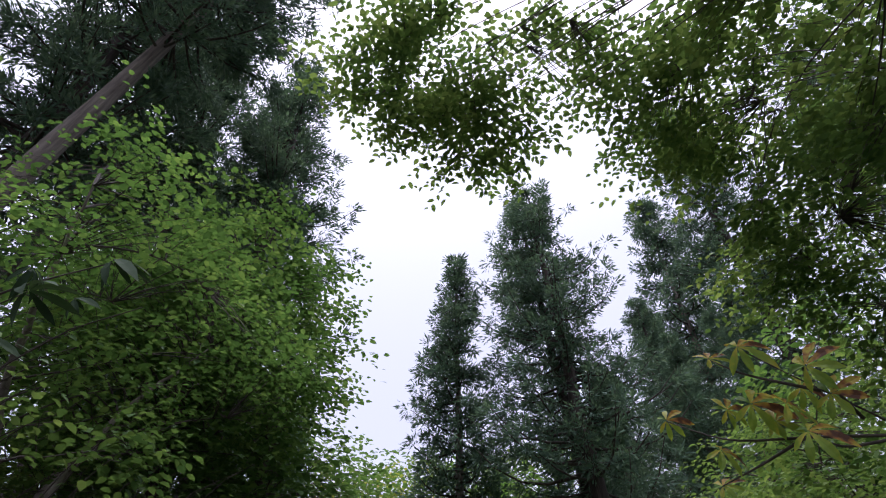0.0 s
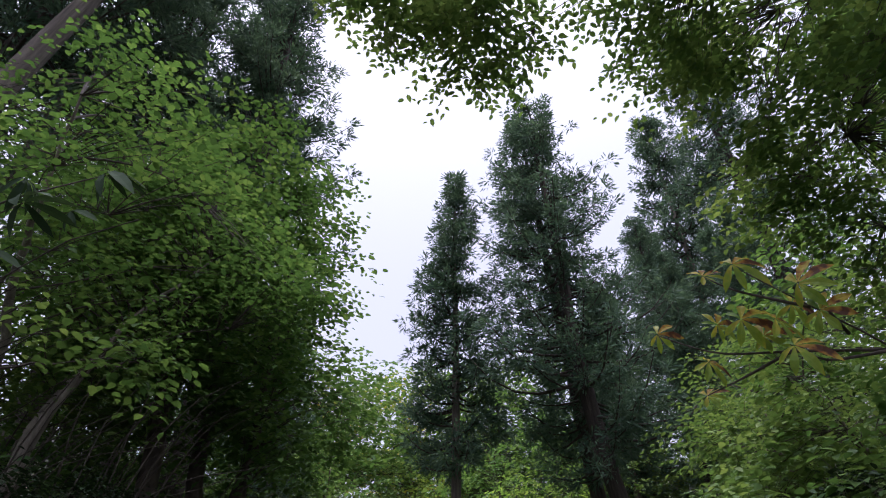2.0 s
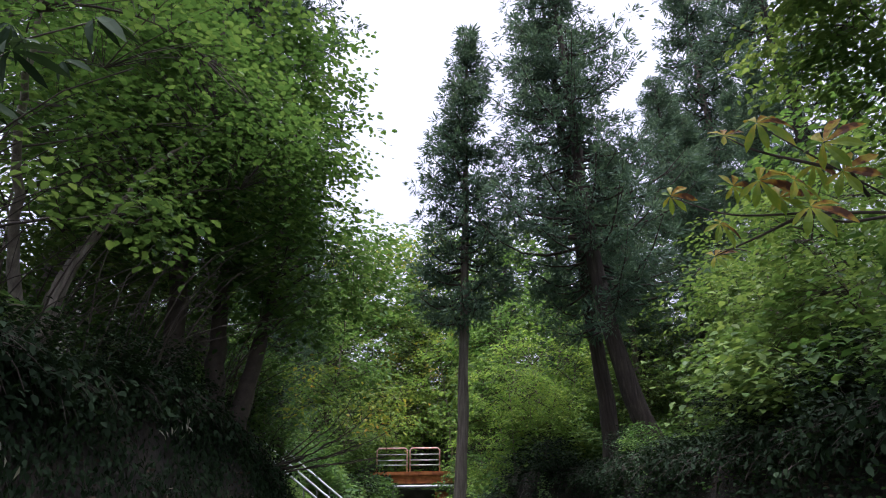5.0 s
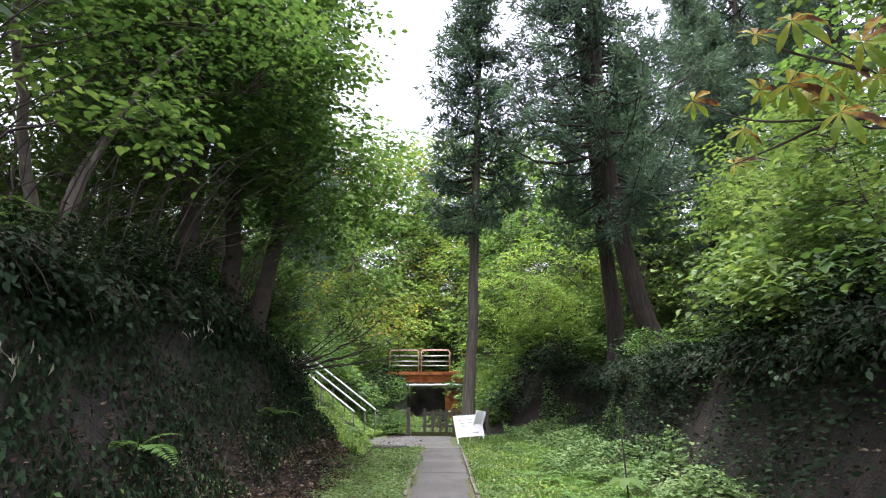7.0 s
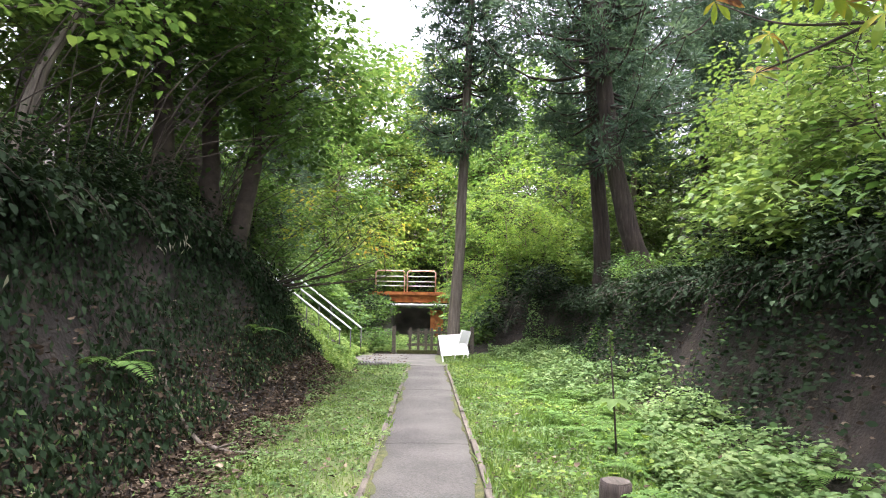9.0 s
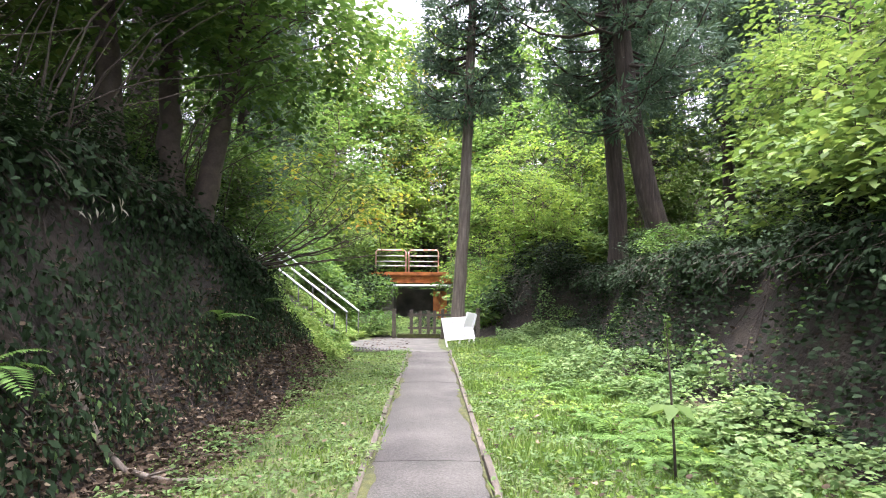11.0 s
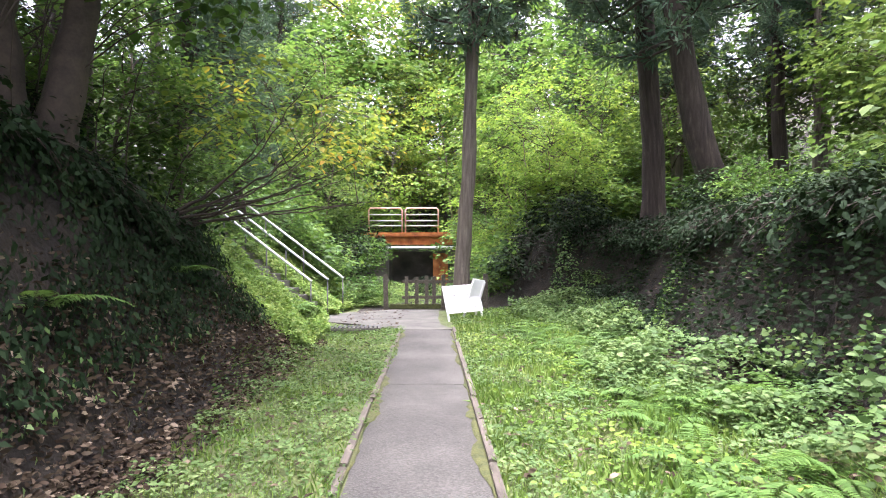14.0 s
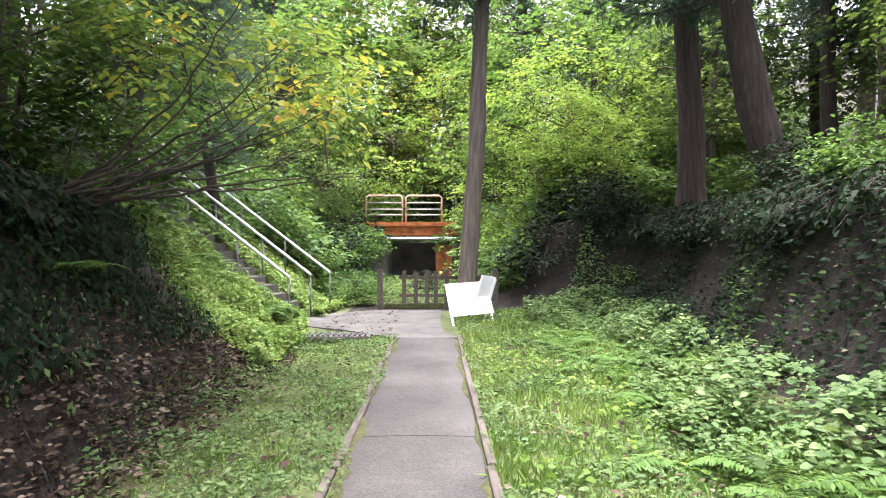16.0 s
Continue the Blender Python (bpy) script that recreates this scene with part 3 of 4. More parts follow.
cedar(slim_c, on_ground(0.89, 20.8, 0, 2.0, 0), "slim pale-trunked cedar beside the notice board", bark=PALEBARK)
cedar(high_e, on_ground(-10.2, 8.0, 0, 11.0, 0), "very tall cedar with a long bare pale leaning trunk", bark=PALEBARK)
cedar(high_e, on_ground(-12.0, 12.0, 2, 3, 120), "very tall cedar with a long bare trunk")
cedar(high_e, on_ground(-14.5, 6.5, -2, 3, 220), "very tall cedar with a long bare trunk")
wood = [(-6.0, 18.9, lean_d, 0.5), (-4.9, 21.6, lean_d, 0.42), 
    (-6.6, 15.8, big_a, 1.08), (-8.2, 17.8, big_b, 1.15), (-10.0, 14.6, big_b, 1.2), (-11.5, 9.6, big_a, 1.25), (-13.5, 23.0, big_a, 1.1),
    (13.5, 27.5, big_b, 0.86), (12.0, 24.5, big_a, 0.74), (19.0, 24.0, big_a, 1.4), (17.6, 31.0, slim_c, 1.5), (12.0, 33.0, big_b, 0.8),
    (9.4, 27.0, slim_c, 0.75), (11.2, 21.5, slim_c, 0.68), (12.8, 18.6, slim_c, 0.7), (10.6, 31.0, slim_c, 0.8), (14.5, 22.0, slim_c, 0.75), (-9.0, 24.5, slim_c, 0.8),
    (20.0, 15.0, big_b, 1.1), (15.0, 6.0, big_a, 1.0), (-14.0, 27.0, big_a, 1.0), (-9.5, 42.0, big_b, 0.8), (6.5, 50.0, big_a, 0.7),
    (10.0, 42.0, big_b, 0.8), (-12.0, 44.0, big_a, 0.9), (-1.8, 60.0, big_b, 0.75), (-22.0, 36.0, big_b, 1.0),
    (2.0, -26.0, big_a, 1.0),
]
for x, y, meshes, sc in wood:
    cedar(meshes, on_ground(x, y, rng.uniform(-1.5, 1.5), rng.uniform(-1.5, 1.5), rng.uniform(0, 360)), "tall dark cedar standing in the wood", scale=sc)

# ---- broadleaf trees ----
maple = broadleaf_meshes(
    "bank_tree",
    [[(0, 0, -0.3), (-0.15, 0.0, 1.6), (-0.25, 0.1, 4.0), (-0.2, 0.3, 8.5)], [(0.25, 0.1, -0.3), (0.45, 0.2, 1.0), (0.7, 0.3, 2.6), (0.75, 0.5, 6.5)],
     [(-0.5, -0.5, -0.2), (-0.7, -0.7, 2.0), (-0.6, -1.2, 5.0), (-0.3, -1.6, 8.0)]],
    0.22, [((-0.3, 0.2, 6.6), (2.6, 2.8, 4.0), 820), ((1.3, 0.5, 3.2), (1.5, 2.0, 1.5), 230), ((-1.2, -1.5, 5.0), (1.9, 2.4, 2.8), 260)], 0.15, 17, 21, wide=0.62, spread=0.4, limbs=26)
broadleaf("broadleaf_tree", maple, on_ground(-3.75, 10.6), "many-stemmed green broadleaf tree rooted on the steep bank", MAPLE, TWIG)

reach = broadleaf_meshes(
    "reaching_tree",
    [[(0, 0, -0.3), (0.2, 0.2, 1.6), (0.6, 0.6, 3.2), (1.5, 1.0, 4.6)], [(0, 0, -0.3), (0.0, -0.8, 1.6), (0.5, -2.0, 3.0), (1.2, -3.0, 4.2)], [(0, 0, -0.3), (-0.3, 0.8, 2.0), (0.2, 2.0, 4.0), (0.8, 3.0, 5.2)]],
    0.09, [((1.3, 0.2, 3.6), (1.9, 4.2, 1.5), 440), ((0.0, 0.5, 5.4), (2.2, 3.6, 1.6), 260)], 0.105, 17, 27, wide=0.62, spread=0.38, limbs=22)
broadleaf("broadleaf_tree", reach, on_ground(-5.2, 7.6), "green broadleaf tree leaning out from the high bank", MAPLE)

low = broadleaf_meshes(
    "low_branch", [[(-4.6, 4.6, 2.3), (-4.3, 4.6, 3.2), (-3.6, 4.7, 3.8), (-2.9, 4.9, 3.95)], [(-4.6, 4.6, 2.3), (-4.0, 3.9, 3.6), (-3.4, 3.9, 4.2)]], 0.03,
    [((-2.75, 4.85, 3.9), (0.55, 0.5, 0.18), 17), ((-3.25, 4.1, 4.0), (0.4, 0.4, 0.25), 7)], 0.105, 14, 29, wide=0.7, spread=0.2, limbs=6, stout=0.6)
broadleaf("broadleaf_sapling", low, pose(0, 0, 0), "sapling reaching out from the bank with bright lobed leaves", YOUNG, TWIG)

over = broadleaf_meshes(
    "overhang",
    [[(0.5, -0.7, -0.3), (0.2, 0.1, 2.0), (-0.78, 0.98, 4.0), (-1.1, 0.2, 7.4)]],
    0.27, [((-3.7, 3.0, 6.9), (2.1, 1.4, 0.7), 210), ((-4.1, 3.7, 6.2), (1.3, 0.8, 0.5), 80), ((-0.5, 2.8, 6.0), (1.4, 1.6, 1.1), 250), ((0.8, 3.5, 4.4), (1.8, 1.6, 1.8), 380), ((0.2, 1.9, 5.6), (1.7, 1.2, 1.2), 210)], 0.105, 22, 22, spread=0.26, limbs=9, stout=0.35)
broadleaf("broadleaf_tree", over, on_ground(4.6, 0.9), "broadleaf tree whose leafy limbs hang over the footpath", YOUNG)

fan = []
for i in range(11):
    q = i / 10
    reach_x, rise, side = 3.1 - 1.0 * q + 0.3 * math.sin(i * 2.3), 0.1 + 1.6 * q, 1.3 * math.sin(i * 1.9) + 0.5
    fan.append([(0.2 * math.cos(i * 1.7), 0.55 * math.sin(i * 2.9), -0.25), (0.35 * reach_x, 0.3 * side, -0.05 + 0.12 * rise), (0.7 * reach_x, 0.7 * side, 0.05 + 0.42 * rise), (reach_x, side, rise + 0.1)])
arch = broadleaf_meshes("arching_tree", fan, 0.022, [((2.2, 0.9, 1.4), (0.9, 0.9, 0.75), 50), ((1.2, 0.7, 1.7), (0.9, 0.9, 0.6), 30)], 0.12, 14, 25, limbs=10, stout=0.7)
broadleaf("arching_tree", arch, on_ground(-3.75, 12.9, sink=0.0), "bare-limbed arching tree with yellowing leaves over the steps", AUTUMN, TWIG)

young = broadleaf_meshes(
    "young_tree", [[(0, 0, -0.2), (0.1, 0.1, 1.5), (0.4, 0.0, 3.0), (0.5, 0.2, 4.5)], [(0, 0, -0.2), (-0.5, -0.3, 1.4), (-1.0, -0.5, 3.0)]],
    0.05, [((0.0, 0.0, 3.2), (2.0, 2.0, 1.8), 185), ((-0.5, -0.4, 1.7), (1.8, 1.7, 1.0), 100)], 0.135, 18, 23, wide=0.62, spread=0.34)
shrub = broadleaf_meshes(
    "shrub", [[(0, 0, -0.2), (0.2, 0.1, 0.6), (0.6, 0.2, 1.4)], [(0, 0, -0.2), (-0.3, 0.2, 0.6), (-0.7, 0.4, 1.2)], [(0, 0, -0.2), (0.0, -0.3, 0.6), (0.1, -0.7, 1.2)]],
    0.02, [((0.0, 0.0, 0.9), (1.25, 1.25, 0.8), 130)], 0.15, 15, 24, wide=0.62, spread=0.34, limbs=10)


def leafy(name, meshes, x, y, sc, mat, label, category, group):
    t = thing(name, label, category, on_ground(x, y, 0, 0, rng.uniform(0, 360)) @ Matrix.Scale(sc, 4), group)
    for nm, me0, mt in zip(("trunk", "branch", "crown"), meshes, (GREYBARK, TWIG, mat)):
        if not me0.materials:
            me0.materials.append(mt)
        ob = attach(nm, me0, None, t)
        ob.material_slots[0].link = "OBJECT"
        ob.material_slots[0].material = mt
    return t


KIND = {LIME: "yellow-green young broadleaf tree behind the slim cedar", YOUNG: "bright green young broadleaf tree at the wood's edge", MAPLE: "deep green broadleaf tree in the wood", AUTUMN: "yellowing autumn broadleaf tree on the hillside"}
trees = [(-4.4, 15.7, 0.75, MAPLE), (-5.1, 14.6, 0.85, MAPLE), (-6.6, 13.6, 0.9, MAPLE), (7.4, 11.5, 1.0, YOUNG), (9.4, 13.8, 1.3, YOUNG), (7.0, 8.0, 0.95, YOUNG), (9.5, 9.5, 1.4, MAPLE), (3.6, 26.0, 1.0, LIME), (2.3, 28.5, 0.8, LIME), (11.5, 18.0, 1.3, YOUNG),
         (-8.5, 28.0, 1.1, MAPLE), (-4.6, 30.0, 1.0, YOUNG), (5.6, 29.0, 1.4, LIME), (4.3, 24.7, 0.8, LIME), (9.5, 27.5, 1.5, YOUNG),
         (-2.6, 41.0, 1.7, LIME), (-5.0, 47.0, 2.2, YOUNG), (1.5, 44.0, 1.7, LIME), (-1.0, 50.0, 2.3, AUTUMN), (-8.0, 36.0, 1.8, YOUNG), (5.5, 38.0, 1.8, YOUNG),
         (-10.0, 53.0, 2.4, MAPLE), (6.0, 55.0, 2.4, YOUNG), (14.5, 13.5, 1.5, YOUNG), (13.0, 20.0, 1.5, YOUNG), (16.0, 26.0, 1.8, YOUNG), (14.0, 35.0, 2.0, MAPLE), (10.5, 34.0, 1.7, YOUNG),
         (-6.8, 9.0, 1.0, YOUNG), (-8.0, 12.0, 1.3, MAPLE), (-7.8, 2.5, 1.2, YOUNG), (-13.0, 32.0, 1.8, MAPLE), (-15.0, 20.0, 1.8, MAPLE), (6.8, 4.2, 0.9, YOUNG),
         (17.0, 8.0, 1.8, MAPLE), (22.0, 30.0, 2.2, YOUNG), (-20.0, 46.0, 2.4, MAPLE), (14.0, 50.0, 2.4, MAPLE), (24.0, 20.0, 2.2, MAPLE),
         (-0.6, 58.0, 3.6, YOUNG), (-5.0, 60.0, 3.8, AUTUMN), (4.2, 57.0, 3.8, YOUNG), (8.5, 47.0, 3.4, MAPLE), (-9.5, 48.0, 3.6, MAPLE), (13.0, 54.0, 4.0, YOUNG), (1.8, 64.0, 4.2, MAPLE), (-15.0, 56.0, 4.0, YOUNG), (19.0, 46.0, 3.6, MAPLE), (-6.2, 34.0, 2.0, MAPLE), (6.6, 33.5, 2.2, MAPLE)]
for x, y, sc, mat in trees:
    leafy("young_tree", young, x, y, sc, mat, KIND[mat], "tree", "young trees of the wood")
SHRUB = {LIME: "yellow-green leafy shrub behind the slim cedar", YOUNG: "bright green leafy shrub on the bank", MAPLE: "green leafy shrub on the bank", DARKLEAF: "evergreen shrub with shade in its dark leaf colour"}
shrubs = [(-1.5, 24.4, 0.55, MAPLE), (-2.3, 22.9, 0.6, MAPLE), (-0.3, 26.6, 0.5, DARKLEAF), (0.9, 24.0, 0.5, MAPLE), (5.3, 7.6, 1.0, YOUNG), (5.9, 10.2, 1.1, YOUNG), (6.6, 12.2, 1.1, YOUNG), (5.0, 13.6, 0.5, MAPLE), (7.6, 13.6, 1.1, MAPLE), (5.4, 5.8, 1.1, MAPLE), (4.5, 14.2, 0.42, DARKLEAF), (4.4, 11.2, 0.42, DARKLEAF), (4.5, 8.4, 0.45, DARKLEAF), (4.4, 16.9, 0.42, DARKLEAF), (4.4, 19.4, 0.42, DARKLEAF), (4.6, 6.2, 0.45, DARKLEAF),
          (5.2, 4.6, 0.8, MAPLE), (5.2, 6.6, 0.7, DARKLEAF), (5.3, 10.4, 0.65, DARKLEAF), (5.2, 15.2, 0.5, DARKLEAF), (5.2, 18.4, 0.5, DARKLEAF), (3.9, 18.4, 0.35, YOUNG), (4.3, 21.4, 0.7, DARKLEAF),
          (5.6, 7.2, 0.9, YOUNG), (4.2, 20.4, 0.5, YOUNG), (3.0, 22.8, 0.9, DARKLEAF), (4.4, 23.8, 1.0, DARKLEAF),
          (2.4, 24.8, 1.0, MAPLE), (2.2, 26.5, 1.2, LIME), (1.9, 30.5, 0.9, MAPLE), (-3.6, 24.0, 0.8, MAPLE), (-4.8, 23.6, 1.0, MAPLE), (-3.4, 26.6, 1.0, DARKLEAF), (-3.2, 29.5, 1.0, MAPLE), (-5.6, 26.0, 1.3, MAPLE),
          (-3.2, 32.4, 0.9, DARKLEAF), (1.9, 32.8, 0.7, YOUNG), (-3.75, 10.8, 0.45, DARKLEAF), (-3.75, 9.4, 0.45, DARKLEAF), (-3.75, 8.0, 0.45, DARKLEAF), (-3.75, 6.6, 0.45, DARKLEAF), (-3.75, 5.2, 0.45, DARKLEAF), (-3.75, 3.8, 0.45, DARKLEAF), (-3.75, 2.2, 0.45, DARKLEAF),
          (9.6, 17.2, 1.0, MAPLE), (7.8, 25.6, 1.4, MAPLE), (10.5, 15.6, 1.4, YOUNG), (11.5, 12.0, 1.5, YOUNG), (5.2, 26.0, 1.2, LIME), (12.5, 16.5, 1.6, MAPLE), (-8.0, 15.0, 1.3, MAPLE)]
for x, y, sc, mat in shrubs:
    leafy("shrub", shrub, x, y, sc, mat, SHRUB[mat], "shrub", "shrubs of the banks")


# ---- horse chestnut sprays ----
def palmate(g, size, curl):
    """Seven long leaflets that spread from one stalk: vertices and faces, stalk end at the origin, facing +z."""
    vs, fs = [], []
    for i, a in enumerate(np.linspace(-2.35, 2.35, 7)):
        ln = size * (1.0 - 0.42 * abs(a) / 2.35) * g.uniform(0.85, 1.1)
        w = ln * 0.16
        d, sd = np.array([np.cos(a), np.sin(a), 0]), np.array([-np.sin(a), np.cos(a), 0])
        o = len(vs)
        for k, (s, ww) in enumerate(((0.04, 0.12), (0.3, 0.55), (0.6, 1.0), (0.82, 0.85), (1.0, 0.06))):
            dz = -curl * ln * s * s + g.normal(0, 0.012 * size)
            c = d * ln * s + np.array([0, 0, dz])
            for q in (-1, 0, 1):
                vs.append(c + sd * q * w * ww + np.array([0, 0, 0.25 * w * ww * abs(q)]))
        for k in range(4):
            for q in (0, 1):
                i0 = o + k * 3 + q
                fs.append((i0, i0 + 1, i0 + 4, i0 + 3))
    return np.array(vs), fs


def chestnut(base, stems, clusters, label, mat):
    g = np.random.default_rng(31)
    t = thing("horse_chestnut", label, "tree", pose(*base))
    b = np.array(base)
    tubes = []
    for st in stems:
        p = np.array(st) - b
        k = np.linspace(0, len(p) - 1, 14)
        q = np.stack([np.interp(k, range(len(p)), p[:, j]) for j in range(3)], 1)
        for _ in range(3):
            q[1:-1] = (q[:-2] + 2 * q[1:-1] + q[2:]) / 4
        tubes.append(tube_arrays(q, np.linspace(0.016, 0.005, 14), 7, 0.05))
    attach("branch", tubes_mesh("chestnut_branch", tubes), TWIG, t, "thin brown branch")
    for c, size, curl, tilt in clusters:
        v, f = palmate(g, size, curl)
        ob = attach("leaf", mesh_of("palmate_leaf", v, f), mat, t)
        c = np.array(c) - b
        ob.matrix_basis = pose(*c, tilt[0], tilt[1], tilt[2])
    return t


cl = []
for x, y, z, size in ((2.88, 4.26, 4.50, 0.36), (2.86, 4.40, 4.01, 0.33), (3.00, 4.17, 3.88, 0.36), (3.15, 3.93, 4.08, 0.34), (2.45, 5.20, 4.29, 0.24), (2.69, 4.85, 3.81, 0.28), (2.99, 4.06, 3.58, 0.28),
                      (2.76, 4.58, 4.59, 0.26), (3.26, 3.97, 3.85, 0.28), (2.66, 4.99, 3.55, 0.22), (3.07, 4.50, 3.90, 0.28), (2.79, 4.68, 4.11, 0.24), (3.31, 4.32, 4.11, 0.28)):
    cl.append(((x, y, z), size, rng.uniform(0.1, 0.7), (rng.uniform(45, 88), rng.uniform(-25, 25), rng.uniform(-60, 25))))
zc = float(ground_z(4.9, 4.6))
chestnut((4.9, 4.6, zc - 0.1), [[(4.9, 4.6, zc - 0.2), (4.7, 4.5, 3.0), (4.0, 4.2, 3.6), (3.3, 4.1, 3.95), (2.88, 4.26, 4.48)], [(4.0, 4.2, 3.6), (3.2, 4.4, 3.7), (2.75, 4.8, 3.85), (2.45, 5.2, 4.28)], [(3.9, 4.2, 3.6), (3.3, 4.2, 3.5), (2.99, 4.06, 3.57)],
                                [(3.6, 4.2, 3.75), (3.3, 4.0, 4.0), (3.15, 3.93, 4.07)], [(3.2, 4.4, 3.7), (2.9, 4.7, 3.6), (2.66, 4.99, 3.55)], [(3.3, 4.1, 3.95), (2.9, 4.4, 4.3), (2.76, 4.58, 4.58)]],
         cl, "horse chestnut sprays with large yellowing brown-edged leaves", CHESTNUT)
cl = []
for x, y, z, size in ((-3.03, 3.50, 4.61, 0.34), (-2.81, 3.94, 5.33, 0.34), (-3.3, 3.7, 4.3, 0.26), (-3.2, 3.6, 4.95, 0.26), (-2.95, 3.9, 4.85, 0.22)):
    cl.append(((x, y, z), size, rng.uniform(0.7, 1.5), (rng.uniform(30, 70), rng.uniform(-30, 30), rng.uniform(-60, 60))))
zc = float(ground_z(-4.4, 3.6))
chestnut((-4.4, 3.6, zc - 0.1), [[(-4.4, 3.6, zc - 0.2), (-4.1, 3.6, 4.0), (-3.5, 3.6, 4.4), (-3.03, 3.50, 4.6)], [(-4.1, 3.6, 4.0), (-3.4, 3.7, 4.8), (-2.81, 3.94, 5.32)]],
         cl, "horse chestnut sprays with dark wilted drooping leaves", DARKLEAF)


# ---- ground cover ----
def spread(n, x0, x1, y0, y1, keep=None):
    x, y = rng.uniform(x0, x1, n), rng.uniform(y0, y1, n)
    if keep is not None:
        k = keep(x, y)
        x, y = x[k], y[k]
    z = ground_z(x, y)
    e = 0.08
    nx_ = -(ground_z(x + e, y) - ground_z(x - e, y)) / (2 * e)
    ny_ = -(ground_z(x, y + e) - ground_z(x, y - e)) / (2 * e)
    nrm = unit(np.stack([nx_, ny_, np.ones_like(x)], 1))
    return np.stack([x, y, z - 0.02], 1), nrm


def patch(x, y, s=1.0, lim=0.0):
    return np.sin(x * 2.3 * s + 1.1 * np.sin(y * 1.7 * s)) * np.sin(y * 1.9 * s + x * 0.8) + rng.normal(0, 0.35, len(x)) > lim


def stuff(name, me, mat, label, category):
    ob = attach(name, me, mat, None, label, "stuff")
    return tagged(ob, category=category)


def lawn(x, y):
    side = (x > 0.56) | (x < -0.5 - 0.05 * np.sin(y * 2.1))
    leftlim = -2.05 - 0.25 * np.sin(y * 1.1) - 0.02 * np.clip(y, 0, 17)
    return side & (x > leftlim) & ~((np.hypot(x + 0.4, y - 19.6) < 2.4) & (x < 0.35) & (y > 17.2))


p, nr = spread(80000, -2.4, 3.1, -2.5, 21.4, lawn)
k = len(p)
d = unit(nr + rng.normal(0, 0.45, (k, 3)))
L = rng.uniform(0.05, 0.12, k) * np.where(p[:, 0] < 0, 0.6, 1.0) * (1 + 0.7 * (np.sin(p[:, 0] * 3.1 + p[:, 1]) * np.sin(p[:, 1] * 2.3) > 0.35))
stuff("grass", leaves_mesh("grass", p, d, rng.normal(0, 1, (k, 3)), L, L * 0.11 + 0.004), GRASS, "short bright green grass beside the footpath", "grass")


def herbs(name, n, area, size, lift, mat, label, keep, lean=0.7, category="ground plants", tuft=0.0, shape=broad_leaves_mesh, ruffle=0.22):
    """Loose leaves over the ground; tuft: the width of the swells and hollows in which they grow."""
    p, nr = spread(n, *area, keep)
    k = len(p)
    az = rng.uniform(0, 2 * np.pi, k)
    d = unit(np.stack([np.cos(az), np.sin(az), rng.uniform(-0.35, 0.25, k)], 1) + nr * 0.15)
    swell = np.ones(k)
    if tuft:
        swell = 0.55 + 0.45 * np.sin(p[:, 0] * 2.1 / tuft + 1.3 * np.sin(p[:, 1] * 1.3 / tuft)) * np.sin(p[:, 1] * 2.4 / tuft + p[:, 0])
    at = p + nr * ((0.12 + 0.88 * rng.uniform(0, 1, k) ** 0.6) * lift * swell)[:, None]
    L = rng.uniform(size[0], size[1], k) * (0.6 + 0.4 * swell)
    stuff(name, shape(name, at, d, nr + rng.normal(0, ruffle, (k, 3)), L, L * lean), mat, label, category)


herbs("low_herbs", 110000, (-2.3, 3.2, -2.5, 21.4), (0.03, 0.08), 0.17, HERB, "low green clover and nettle leaves among the grass", lambda x, y: lawn(x, y) & patch(x, y, 1.3, -0.6), 0.5, tuft=0.5, shape=leaves_mesh, ruffle=0.4)
herbs("broad_herbs", 70000, (1.6, 4.6, -2.5, 21.6), (0.04, 0.115), 0.58, HERB, "broad-leaved green plants on the foot of the bank", lambda x, y: (x > 2.45 + 0.45 * np.sin(y * 0.9)) & (x < 3.75 + 0.2 * np.sin(y * 0.7 + 1) + 0.5 * smooth(13, 17, y)) & patch(x, y, 0.9, -0.6), 0.62, tuft=0.7, ruffle=0.35)
herbs("sprawling_herbs", 9000, (0.7, 2.8, -2.5, 21.4), (0.05, 0.10), 0.24, LIME, "bright broad leaves sprawling over the grass", lambda x, y: patch(x, y, 0.7, 0.15), 0.6, tuft=0.6, ruffle=0.4)
herbs("hollow_herbs", 12000, (-2.7, 1.5, 21.9, 33.0), (0.06, 0.15), 0.35, YOUNG, "leafy plants in the hollow before the bridge", lambda x, y: patch(x, y, 0.8, -0.4), 0.6, tuft=0.8)
herbs("stair_bank_plants", 52000, (-6.6, -1.9, 14.6, 19.1), (0.03, 0.085), 0.42, GRASS, "bright green leafy plants on the bank by the steps", lambda x, y: (x < -2.0 - 0.2 * (y - 17)) & (y > 14.9 - 0.35 * (x + 3)), tuft=0.55, ruffle=0.4)
herbs("strip_plants", 34000, (-7.5, -2.2, 20.0, 26.5), (0.04, 0.11), 0.22, GRASS, "green plants between and behind the handrails", lambda x, y: (y > 19.95 - 0.2256 * (x + 2.6)) & (x < -2.0 - 0.3 * np.sin(y)))
